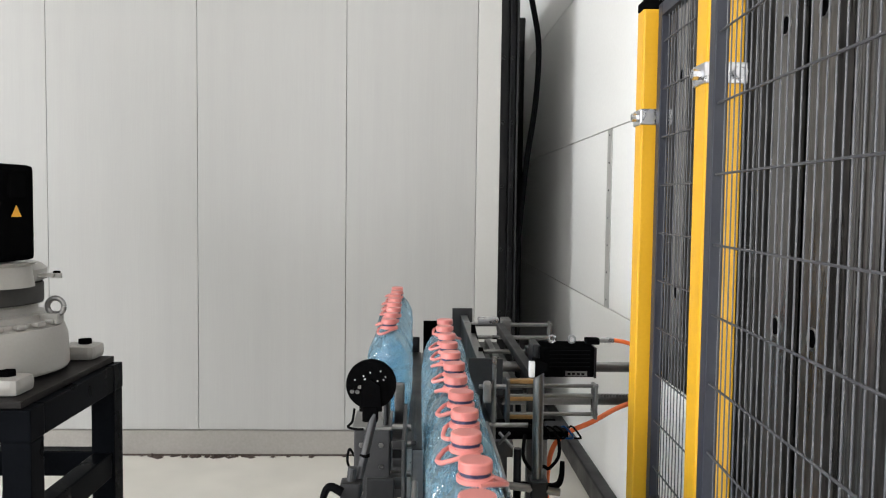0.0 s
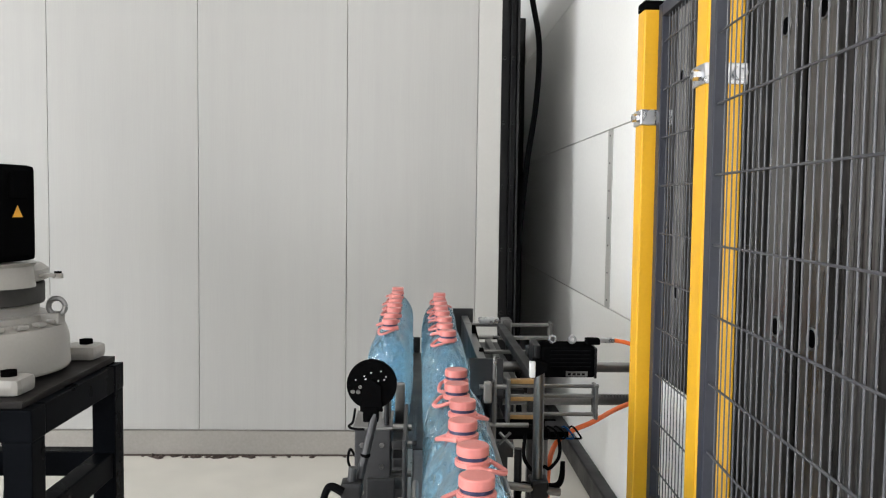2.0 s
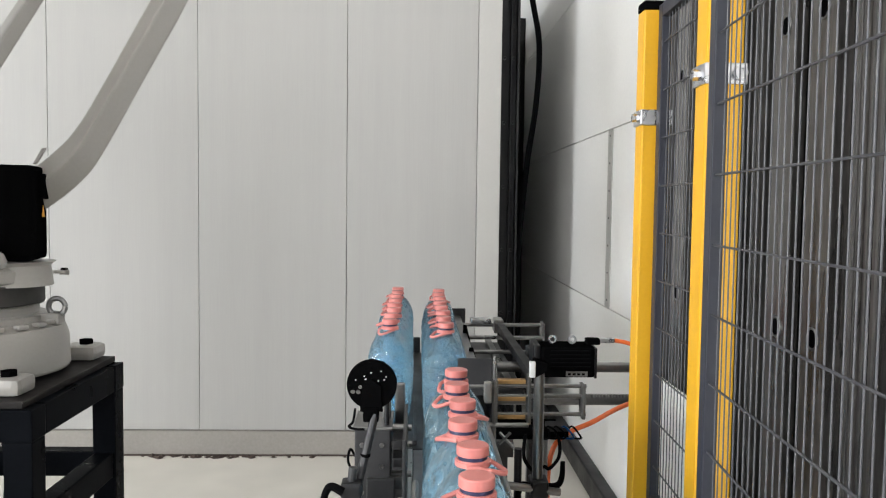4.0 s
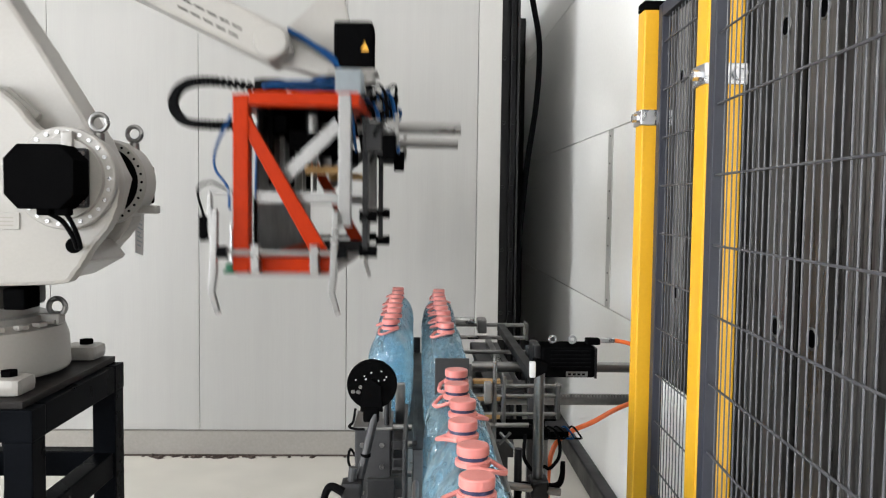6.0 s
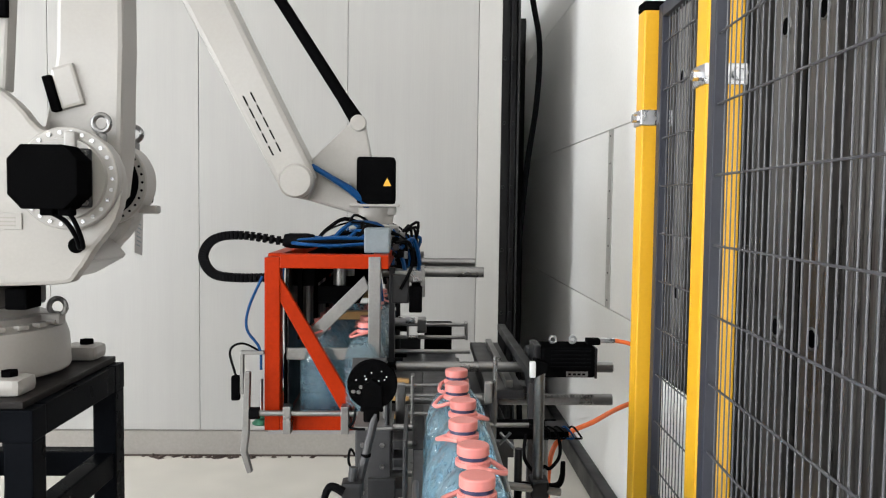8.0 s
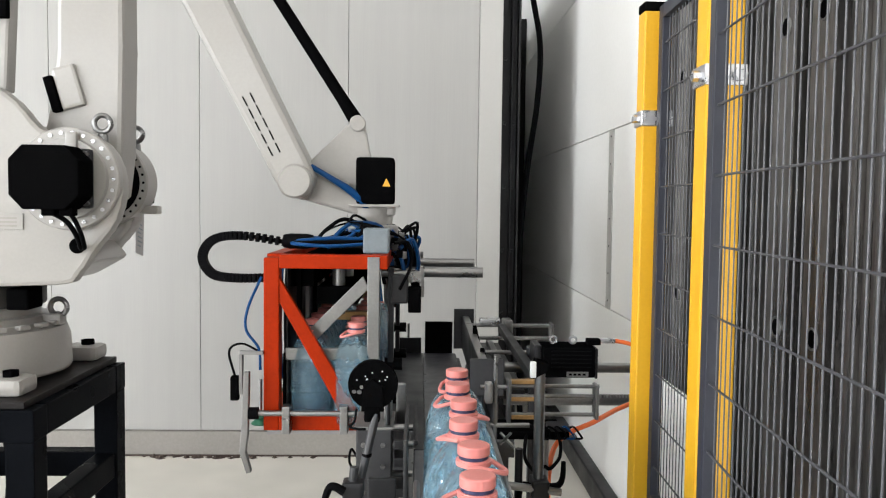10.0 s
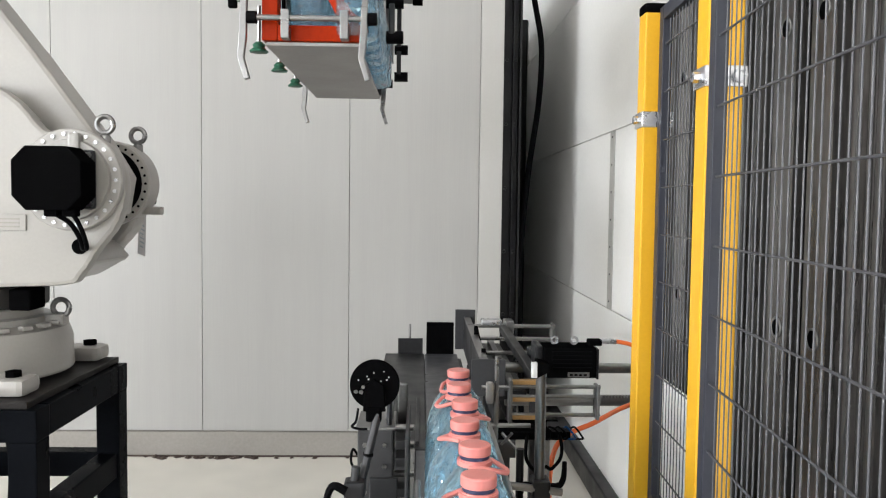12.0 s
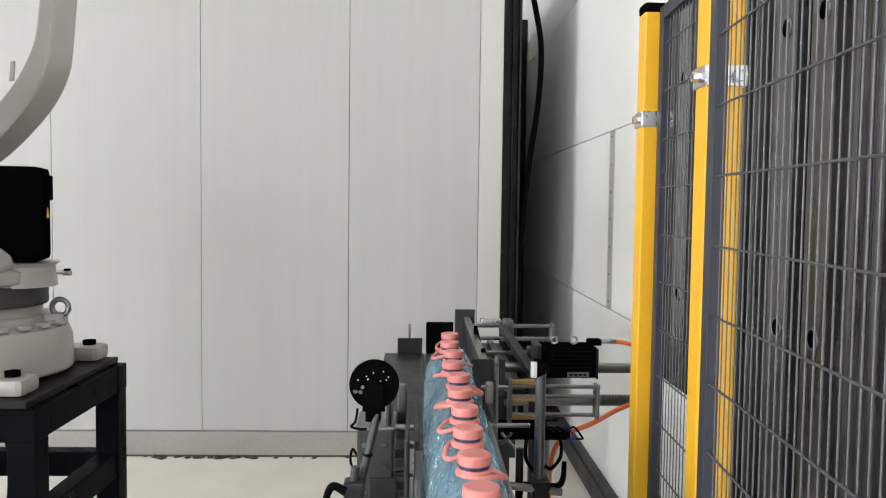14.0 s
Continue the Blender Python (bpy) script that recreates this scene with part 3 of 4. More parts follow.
part("limb_pad", box(0.10, 0.125, -0.058, -0.05, 0.44, 0.52, 0.004, None, ml), WHITE, lb)
part("link_arm", box(-0.66, -0.10, -0.155, -0.075, 0.08, 0.20, 0.02), WHITE, upper)
fore = part("forearm", prism([(-0.075, -0.02), (0.0, -0.085), (0.075, -0.02), (0.075, 0.25), (0.085, L2 * 0.6), (0.12, L2), (0.0, L2 + 0.12), (-0.12, L2), (-0.085, L2 * 0.6), (-0.075, 0.25)],
                             -0.11, 0.08, 0.02), WHITE, robot, "white tapered forearm with a row of dark bars")
part("pivot_cover", lathe([(0.066, 0), (0.066, 0.05), (0.058, 0.06)], 32, None, at(0, -0.105, 0) @ X90), WHITE, fore)
for k in range(5):
    for dx in (-0.040, -0.008):
        part("emblem_bar", box(dx, dx + 0.006, -0.1115, -0.1098, 0.34 - 0.053 * k, 0.38 - 0.053 * k), BLACK, fore)

wrist = part("wrist_link", prism([(-0.05, 0.06), (-0.05, -0.06), (0.02, -0.07), (0.22, -0.125), (0.38, -0.13), (0.38, -0.09), (0.26, -0.08), (0.06, 0.04)], -0.06, 0.05, 0.012), WHITE, robot, "white wrist casting")
part("link_plate", prism([(-0.02, 0.03), (0.20, -0.02), (0.28, -0.07), (0.31, -0.06), (0.255, 0.235), (0.215, 0.255), (0.19, 0.235)], -0.01, 0.04, 0.008), WHITE, wrist)
part("pivot_pin", lathe([(0.033, 0), (0.033, 0.01), (0.028, 0.014)], 24, None, at(0.227, -0.012, 0.235) @ X90), WHITE, wrist)
part("lug", prism([(0.14, -0.07), (0.22, -0.07), (0.20, 0.0), (0.17, 0.01)], -0.05, -0.03, 0.006), WHITE, wrist)
part("motor_flange", box(0.20, 0.395, -0.09, 0.09, -0.095, -0.085, 0.003), WHITE, wrist)
part("flange_neck", lathe([(0.10, -0.22), (0.10, -0.17), (0.075, -0.165), (0.085, -0.10)], 32, None, at(0.29, 0, 0)), WHITE, wrist)
part("drive_motor", box(0.225, 0.375, -0.075, 0.075, -0.084, 0.10, 0.014), BLACK, wrist, "black servo motor with a warning sign")
part("warning_sign", prism([(-0.016, -0.014), (0.016, -0.014), (0.0, 0.018)], 0, 0.001, 0, None, at(0.345, -0.0762, 0.0)), SIGN, wrist)
for k in range(2):
    pts = curve_points([(0.05, -0.05 - 0.02 * k, 0.06), (0.12, -0.065 - 0.02 * k, 0.02), (0.22, -0.07, -0.04 - 0.01 * k), (0.28, -0.05, -0.12)])
    part("hose", sweep(pts, 0.011, 8), BLUE, wrist, "blue air hose")
rod = part("tie_rod", sweep([(0, 0.0, 0), (0, 0.0, 0.12), (0, 0, L2 + 0.02)], 0.030, 14, None, 0.018), BLACK, robot, "black tubular tie rod")

# ---- gripper ----
GW0, GW1, GY = -0.315, 0.085, 0.63
grip = thing("fork_gripper", "orange welded fork gripper with steel guards and hoses", "gripper")
for y in (-GY, GY - 0.06):
    part("corner_post", box(GW0, GW0 + 0.05, y, y + 0.06, 0.0, 0.565, 0.004), ORANGE if y < 0 else DARKSTEEL, grip)
    part("cross_rail", box(GW0 + 0.05, 0.005, y, y + 0.06, 0.0, 0.05, 0.004), ORANGE if y < 0 else DARKSTEEL, grip)
    part("top_rail", box(GW0 + 0.05, 0.085, y, y + 0.06, 0.53, 0.575, 0.004), ORANGE, grip)
    part("brace", prism([(GW0 + 0.05, 0.50), (GW0 + 0.05, 0.42), (-0.06, 0.05), (0.0, 0.05)], y + 0.004, y + 0.03, 0.003), ORANGE, grip)
    part("steel_post", box(0.02, 0.06, y - 0.004, y + 0.04, 0.15, 0.57, 0.003), STEEL, grip, "bare steel post")
    part("steel_brace", prism([(-0.20, 0.30), (-0.17, 0.27), (0.02, 0.46), (0.0, 0.50)], y + 0.07, y + 0.09, 0.002), STEEL, grip)
    part("guard_rail", box(GW0 + 0.06, 0.02, y + 0.062, y + 0.08, 0.22, 0.26, 0.003), STEEL, grip)
for z in (0.0, 0.53):
    part("side_rail", box(GW0, GW0 + 0.05, -GY + 0.06, GY - 0.06, z, z + 0.045, 0.004), ORANGE, grip)
part("top_beam", box(0.03, 0.085, -GY + 0.06, GY - 0.06, 0.53, 0.575, 0.004), ORANGE, grip)
part("fork_plate", box(GW0 + 0.01, -0.005, -GY + 0.01, GY - 0.01, -0.014, -0.002, 0.002), SHEET, grip, "satin steel fork plate")
part("back_plate", box(GW0 + 0.052, GW0 + 0.06, -GY + 0.062, GY - 0.062, 0.05, 0.24, 0.001), BLACK, grip)
part("mounting_plate", box(-0.16, 0.10, -0.22, 0.22, 0.577, 0.60, 0.003), DARKSTEEL, grip)
part("flange", lathe([(0.10, 0.6), (0.10, 0.645)], 32), STEEL, grip)
part("junction_box", box(0.0, 0.085, -0.56, -0.44, 0.577, 0.66, 0.006), GREYBOX, grip, "grey-blue junction box")
# plate added under the top rails, black, to shade the inside
part("roof_plate", box(GW0 + 0.052, 0.028, -GY + 0.062, GY - 0.062, 0.532, 0.545, 0.002), BLACK, grip)
part("side_plate", box(GW0 + 0.062, GW0 + 0.068, -GY + 0.07, GY - 0.07, 0.05, 0.53, 0.001), DARKSTEEL, grip, "dark steel side sheet")
for k in range(6):
    part("bracket_post", box(GW0 + 0.09, GW0 + 0.105, -0.52 + 0.2 * k, -0.49 + 0.2 * k, 0.28, 0.532, 0.002), STEEL if k % 2 else BLACK, grip)
part("clamp_bar", box(-0.13, 0.02, -0.36, -0.32, 0.325, 0.355, 0.003), BRASS, grip, "yellow zinc plated clamping bar")
for y, z, end in ((-0.30, 0.495, 0.42), (0.30, 0.487, 0.43)):
    part("guide_tube", sweep([(0.05, y, z), (end, y, z)], 0.019, 16), STEEL, grip, "steel guide tube")
for y in (-0.42, 0.42):
    part("drop_arm", box(0.08, 0.10, y - 0.02, y + 0.02, 0.05, 0.52, 0.003), DARKSTEEL, grip)
    for z in (0.06, 0.18):
        part("roller", lathe([(0.022, 0), (0.022, 0.06)], 16, None, at(0.07, y, z) @ Y90), RUBBER, grip)
    part("valve_block", box(0.09, 0.15, y - 0.06, y + 0.06, 0.40, 0.50, 0.006), DARKSTEEL, grip)
    part("slide_block", box(0.10, 0.20, y - 0.03, y + 0.03, 0.47, 0.51, 0.004), STEEL, grip)
    part("sensor", box(0.15, 0.195, y - 0.07, y - 0.03, 0.37, 0.46, 0.005), BLACK, grip)
    part("c_bracket", box(0.19, 0.205, y - 0.03, y - 0.02, 0.42, 0.53, 0.002), STEEL, grip)
part("shaft", sweep([(GW0 - 0.03, -GY - 0.03, 0.065), (0.02, -GY - 0.03, 0.065)], 0.009, 12), STEEL, grip)
part("shaft", sweep([(GW0 - 0.03, GY + 0.03, 0.065), (0.02, GY + 0.03, 0.065)], 0.009, 12), STEEL, grip)
for x in (GW0 + 0.08, -0.05):
    part("bearing_bracket", box(x - 0.013, x + 0.013, -GY - 0.045, -GY + 0.0, -0.0, 0.09, 0.003), STEEL, grip)
for y in (-GY - 0.03, GY + 0.03):
    for x in (GW0 - 0.055, 0.008):
        h = part("hook", prism([(0.0, 0.20), (0.018, 0.20), (0.014, 0.0), (0.006, -0.06), (0.024, -0.125), (0.008, -0.13), (-0.014, -0.06), (-0.008, 0.02)], y - 0.012, y + 0.012, 0.003, None, at(x, 0, 0)), STEEL, grip, "bent steel hook")
        part("hook_pivot", lathe([(0.02, 0), (0.02, 0.03)], 14, None, at(x + 0.015, y, 0.065) @ Y90), RUBBER, grip)
part("clamp_bar", box(-0.13, 0.02, 0.30, 0.34, 0.325, 0.355, 0.003), BRASS, grip, "yellow zinc plated clamping bar")
# beams coloured black for the shade inside the gripper
part("press_beam", box(-0.16, -0.02, -0.5, 0.5, 0.40, 0.46, 0.004), BLACK, grip)
part("press_beam", box(-0.25, -0.17, -0.5, 0.5, 0.46, 0.52, 0.004), BLACK, grip)
for y in (-0.45, -0.1, 0.25):
    part("air_cylinder", lathe([(0.02, 0.36), (0.022, 0.365), (0.022, 0.52), (0.02, 0.525)], 14, None, at(-0.09, y, 0)), STEEL, grip)
part("sensor_arm", box(GW0 - 0.075, GW0, -GY - 0.01, -GY + 0.01, 0.25, 0.262, 0.002), STEEL, grip)
part("sensor_arm", box(GW0 - 0.077, GW0 - 0.065, -GY - 0.01, -GY + 0.01, 0.12, 0.25, 0.002), STEEL, grip)
part("sensor", box(GW0 - 0.105, GW0 - 0.078, -GY - 0.014, -GY + 0.014, 0.10, 0.18, 0.006), BLACK, grip)
for y in (-0.50, -0.12, 0.26):
    part("suction_stem", sweep([(GW0 - 0.035, y, 0.02), (GW0 - 0.035, y, 0.14)], 0.006, 8), STEEL, grip)
    part("suction_cup", lathe([(0.012, 0.03), (0.022, 0.02), (0.018, 0.012), (0.032, 0.0), (0.03, -0.004)], 18, None, at(GW0 - 0.035, y, -0.01)), GREEN, grip, "green suction cup")
pts = curve_points([(GW0 + 0.0, -0.46, 0.485), (GW0 - 0.12, -0.46, 0.482), (GW0 - 0.205, -0.46, 0.495), (GW0 - 0.24, -0.46, 0.553), (GW0 - 0.205, -0.46, 0.612), (GW0 - 0.11, -0.46, 0.628), (GW0 + 0.06, -0.46, 0.605)], 8)
ch = part("cable_chain", sweep(pts, 0.008, 8), BLACK, grip, "black plastic cable chain")
for i, p in enumerate(pts[1:-1]):
    d = (pts[i + 2] - pts[i]).normalized()
    m = Matrix.Translation(p) @ d.to_track_quat("Z", "Y").to_matrix().to_4x4()
    part("link", box(-0.015, 0.015, -0.015, 0.015, -0.006, 0.006, 0.003, None, m), RUBBER, ch)
random.seed(12)
for k in range(26):
    x0, y0 = random.uniform(-0.22, -0.05), random.uniform(-0.5, 0.1)
    x1, y1 = random.uniform(0.02, 0.15), random.uniform(-0.5, 0.2)
    z = random.uniform(0.60, 0.65)
    pts = curve_points([(x0, y0, 0.59), (x0 + 0.05, y0 + 0.02, z), ((x0 + x1) / 2, (y0 + y1) / 2, z + random.uniform(0, 0.05)), (x1, y1, random.uniform(0.55, 0.64)), (x1 + 0.03, y1, random.uniform(0.40, 0.52))], 5)
    part("hose", sweep(pts, random.choice((0.004, 0.005, 0.008)), 6), BLUE if k % 3 == 0 else RUBBER, grip)
for k in range(22):
    y0 = random.uniform(-0.55, 0.1)
    x0 = random.uniform(0.07, 0.12)
    z0 = random.uniform(0.50, 0.64)
    pts = curve_points([(x0, y0, z0), (x0 + random.uniform(0.03, 0.07), y0 + 0.03, z0 + random.uniform(-0.03, 0.04)), (x0 + random.uniform(0.04, 0.07), y0 + 0.05, z0 - 0.07),
                        (x0 + random.uniform(0.0, 0.05), y0 + 0.04, z0 - random.uniform(0.1, 0.18))], 4)
    part("hose", sweep(pts, random.choice((0.004, 0.006, 0.008)), 6), BLUE if k % 6 == 0 else RUBBER, grip)
for k in range(12):
    x0, y0 = random.uniform(0.08, 0.15), random.uniform(-0.55, 0.2)
    part("fitting", box(x0, x0 + 0.022, y0, y0 + 0.03, 0.50 + 0.01 * k, 0.525 + 0.01 * k, 0.003), random.choice((BLACK, STEEL, DARKSTEEL)), grip)
for k in range(8):
    y0 = -0.56 + 0.022 * k
    pts = curve_points([(GW0 + 0.05, -0.46 + 0.004 * k, 0.607), (GW0 + 0.11, y0, 0.605 + 0.006 * (k % 4)), (-0.10, y0 + 0.01, 0.60 + 0.012 * (k % 3)), (0.0, -0.50 + 0.01 * k, 0.605 + 0.008 * (k % 4))], 5)
    part("hose", sweep(pts, 0.0062, 8), RUBBER if k in (1, 4, 6) else BLUE, grip)
part("hose_wrap", lathe([(0.022, -0.05), (0.026, -0.03), (0.026, 0.03), (0.022, 0.05)], 12, None, at(GW0 + 0.09, -0.48, 0.612) @ Y90), RUBBER, grip)
pts = curve_points([(GW0 - 0.012, -GY + 0.03, 0.50), (GW0 - 0.05, -GY, 0.40), (GW0 - 0.055, -GY, 0.33), (GW0 - 0.015, -GY, 0.27), (GW0 - 0.01, -GY, 0.2)])
part("hose", sweep(pts, 0.005, 6), BLUE, grip)
pts = curve_points([(GW0 - 0.012, -GY, 0.26), (GW0 - 0.07, -GY, 0.285), (GW0 - 0.11, -GY, 0.26), (GW0 - 0.092, -GY, 0.18)])
part("hose", sweep(pts, 0.004, 6), RUBBER, grip)
for k in range(5):
    pts = curve_points([(GW0 - 0.012, -0.3 + 0.1 * k, 0.52), (GW0 - 0.02, -0.3 + 0.1 * k, 0.3), (GW0 - 0.012, -0.32 + 0.1 * k, 0.08)])
    part("hose", sweep(pts, 0.006, 6), BLUE if k % 2 else RUBBER, grip)

# ---- conveyor ----
BZ = 0.955
conv = thing("infeed_conveyor", "dark slat conveyor on a grey steel frame", "conveyor")
part("belt", box(-0.01, 0.185, -1.5, 2.30, BZ - 0.02, BZ, 0.002), BELT, conv)
part("side_plate", box(-0.035, -0.012, -1.5, 2.28, BZ - 0.16, BZ + 0.01, 0.002), STEEL, conv)
part("side_plate", box(0.187, 0.21, -1.5, 2.28, BZ - 0.16, BZ + 0.01, 0.002), STEEL, conv)
for y in (-1.2, 0.4, 1.9):
    for x in (0.0, 0.175):
        part("leg", box(x - 0.02, x + 0.02, y - 0.02, y + 0.02, 0, BZ - 0.16, 0.003), STEEL, conv)
part("guide_rail", sweep([(-0.002, -1.5, 1.16), (-0.002, 1.45, 1.16)], 0.006, 8), STEEL, conv)
part("guide_rail", sweep([(0.18, -1.5, 1.12), (0.18, 2.0, 1.12)], 0.006, 8), STEEL, conv)

table = thing("transfer_table", "dark steel transfer table at the conveyor end", "transfer table")
part("plate", box(-0.17, 0.02, 2.32, 3.86, BZ - 0.02, BZ - 0.003, 0.002), DARKSTEEL, table)
part("belt", box(0.022, 0.18, 2.302, 3.84, BZ - 0.02, BZ, 0.002), BELT, table)
part("frame", box(-0.15, 0.20, 2.34, 3.84, BZ - 0.16, BZ - 0.022, 0.004), MIDSTEEL, table)
for x in (-0.12, 0.17):
    for y in (2.42, 3.76):
        part("leg", box(x - 0.03, x + 0.03, y - 0.03, y + 0.03, 0, BZ - 0.16, 0.004), MIDSTEEL, table)
part("end_stop", box(0.03, 0.165, 3.87, 3.89, BZ - 0.02, BZ + 0.15, 0.003), BLACK, table, "black end stop plate")
part("end_stop", box(-0.11, 0.012, 3.87, 3.885, BZ - 0.02, BZ + 0.07, 0.002), DARKSTEEL, table)
part("stop_pin", sweep([(-0.052, 3.88, BZ), (-0.052, 3.88, BZ + 0.14)], 0.006, 8), STEEL, table)
part("lane_guide", box(-0.012, 0.0, 2.35, 2.9, BZ, BZ + 0.012, 0.002), DARKSTEEL, table)

side_box = thing("stopper_unit", "grey steel stopper housing bolted beside the conveyor", "stopper")
part("housing", box(-0.142, -0.06, 1.78, 1.92, 0.80, 1.165, 0.004), MIDSTEEL, side_box)
part("cover", box(-0.146, -0.056, 1.776, 1.925, 1.165, 1.172, 0.002), STEEL, side_box)
part("front_plate", box(-0.105, -0.045, 1.64, 1.655, 0.70, 1.10, 0.003), DARKSTEEL, side_box)
part("lower_plate", box(-0.115, -0.06, 1.56, 1.57, 0.70, 1.055, 0.003), MIDSTEEL, side_box)
part("foot", box(-0.13, -0.07, 1.80, 1.90, 0.0, 0.80, 0.004), MIDSTEEL, side_box)
part("arm", box(-0.10, -0.08, 1.57, 1.78, 0.95, 1.0, 0.003), MIDSTEEL, side_box)
for z in (0.95, 1.02, 1.08, 1.13):
    for x in (-0.125, -0.08):
        bm = bmesh.new()
        bolt(bm, x, 1.78, z, 0.006, 0.004)
        part("bolt", bm, STEEL, side_box)
for z in (0.98, 1.03):
    for x in (-0.105, -0.072):
        bm = bmesh.new()
        bolt(bm, x, 1.56, z, 0.006, 0.005)
        part("bolt", bm, STEEL, side_box)
for z in (0.98, 1.05, 1.12, 1.16):
    part("rod", sweep([(-0.06, 1.82, z), (-0.012, 1.82, z)], 0.008, 10), STEEL, side_box)
    part("spacer", box(-0.055, -0.03, 1.76, 1.86, z - 0.035, z - 0.014, 0.003), DARKSTEEL, side_box)
part("gate_blade", box(-0.030, -0.022, 1.62, 1.92, 0.97, 1.19, 0.002), MIDSTEEL, side_box)
part("cylinder", box(-0.082, -0.062, 1.84, 1.88, 1.172, 1.25, 0.005), STEEL, side_box)
part("bracket", box(-0.055, -0.03, 1.93, 1.94, 1.12, 1.24, 0.006), STEEL, side_box)
part("piston", sweep([(-0.07, 1.80, 1.17), (-0.07, 1.80, 1.23)], 0.006, 10), DARKSTEEL, side_box)
pts = curve_points([(-0.14, 1.79, 1.10), (-0.152, 1.78, 1.12), (-0.156, 1.78, 1.09), (-0.142, 1.79, 1.06)])
part("hose", sweep(pts, 0.003, 6), RUBBER, side_box)

disc = thing("round_sensor_bracket", "black perforated disc bracket on a steel rod", "sensor bracket")
m = at(-0.087, 1.50, 1.335) @ X90
d = part("disc", lathe([(0.047, -0.006), (0.048, -0.004), (0.048, 0.004), (0.047, 0.006)], 48, None, m), BLACK, disc)
for k in range(9):
    a = random.uniform(0, 6.28)
    r = random.uniform(0.012, 0.038)
    part("hole_rim", lathe([(0.0014, 0.006), (0.0012, 0.0066)], 8, None, m @ at(r * math.cos(a), r * abs(math.sin(a)) * 0.9, 0)), PAPER, d)
for x, z in ((0, -0.012), (-0.022, -0.004), (-0.026, -0.014), (-0.036, -0.013)):
    part("screw", lathe([(0.0042, 0.006), (0.0036, 0.0085)], 10, None, m @ at(x, z, 0)), STEEL, d)
part("fork", prism([(-0.022, 0.0), (0.022, 0.0), (0.02, 0.02), (0.018, 0.05), (0.0, 0.062), (-0.018, 0.05)], 1.484, 1.493, 0.002, None, at(-0.087, 0, 1.285)), BLACK, disc)
part("socket", box(-0.103, -0.073, 1.482, 1.504, 1.265, 1.295, 0.004), BLACK, disc)
part("rod", sweep([(-0.080, 1.49, 1.28), (-0.115, 1.46, 1.13)], 0.0085, 12), MIDSTEEL, disc)
part("rod", sweep([(-0.118, 1.45, 1.19), (-0.14, 1.44, 0.95), (-0.14, 1.44, 0.0)], 0.0085, 12), MIDSTEEL, disc)
part("tie", lathe([(0.0095, -0.003), (0.0095, 0.003)], 12, None, at(-0.097, 1.475, 1.205)), BLACK, disc)
part("cross_clamp", box(-0.14, -0.10, 1.43, 1.47, 1.135, 1.165, 0.006), DARKSTEEL, disc)
part("lever", sweep(curve_points([(-0.135, 1.43, 1.15), (-0.155, 1.43, 1.16), (-0.165, 1.43, 1.152), (-0.172, 1.42, 1.13)]), 0.009, 8, None, 0.006), RUBBER, disc, "black clamping lever")
pts = curve_points([(-0.118, 1.49, 1.29), (-0.122, 1.49, 1.265), (-0.13, 1.49, 1.255), (-0.115, 1.49, 1.25), (-0.10, 1.49, 1.25)])
part("cable", sweep(pts, 0.0025, 6), RUBBER, disc)

# ---- pusher ----
unit = thing("pusher_drive", "black servo pusher drive beside the transfer table", "pusher drive")
part("bed", box(0.215, 0.30, 2.40, 3.60, 0.90, 0.95, 0.004), MIDSTEEL, unit)
for y in (2.45, 3.5):
    part("leg", box(0.235, 0.285, y - 0.025, y + 0.025, 0, 0.90, 0.003), MIDSTEEL, unit)
part("cross_bed", box(0.235, 0.41, 2.24, 2.30, 1.035, 1.05, 0.003), BLACK, unit)
part("deck", box(0.235, 0.36, 2.62, 3.55, 1.03, 1.06, 0.004), DARKSTEEL, unit)
part("deck_web", box(0.25, 0.27, 2.62, 3.50, 0.95, 1.03, 0.003), MIDSTEEL, unit)
mt = part("servo_motor", box(0.40, 0.575, 2.52, 2.64, 1.125, 1.225, 0.008), BLACK, unit, "black servo motor with lifting eyes")
for k in range(5):
    part("fin", box(0.43, 0.56, 2.516, 2.52, 1.158 + 0.013 * k, 1.162 + 0.013 * k), RUBBER, mt)
part("motor_end", box(0.375, 0.399, 2.53, 2.64, 1.12, 1.23, 0.006), DARKSTEEL, unit)
part("motor_end", box(0.576, 0.584, 2.53, 2.64, 1.12, 1.22, 0.003), DARKSTEEL, unit)
part("rating_plate", box(0.48, 0.55, 2.515, 2.5195, 1.130, 1.146), STEEL, mt)
for k in range(4):
    part("plate_bar", box(0.486 + 0.015 * k, 0.496 + 0.015 * k, 2.5135, 2.515, 1.135, 1.141), BLACK, mt)
for x in (0.445, 0.51):
    part("lifting_eye", ring(0.011, 0.004, None, at(x, 2.58, 1.240) @ X90, 16, 6), ZINC, mt)
part("plug", box(0.555, 0.60, 2.56, 2.60, 1.225, 1.245, 0.004), BLACK, mt)
part("plug_shell", sweep([(0.60, 2.58, 1.238), (0.65, 2.58, 1.238)], 0.009, 12), ZINC, mt)
pts = curve_points([(0.65, 2.58, 1.238), (0.70, 2.58, 1.228), (0.80, 2.60, 1.19), (1.0, 2.7, 1.15)])
part("cable", sweep(pts, 0.007, 10), ORANGE_CABLE, mt, "orange motor cable")
part("gearbox", box(0.37, 0.399, 2.65, 2.70, 1.06, 1.20, 0.006), DARKSTEEL, unit)
part("carriage_beam", box(0.335, 0.365, 2.32, 3.32, 1.15, 1.18, 0.003), DARKSTEEL, unit)
part("carriage_rail", box(0.30, 0.325, 2.66, 3.50, 1.06, 1.085, 0.002), STEEL, unit)
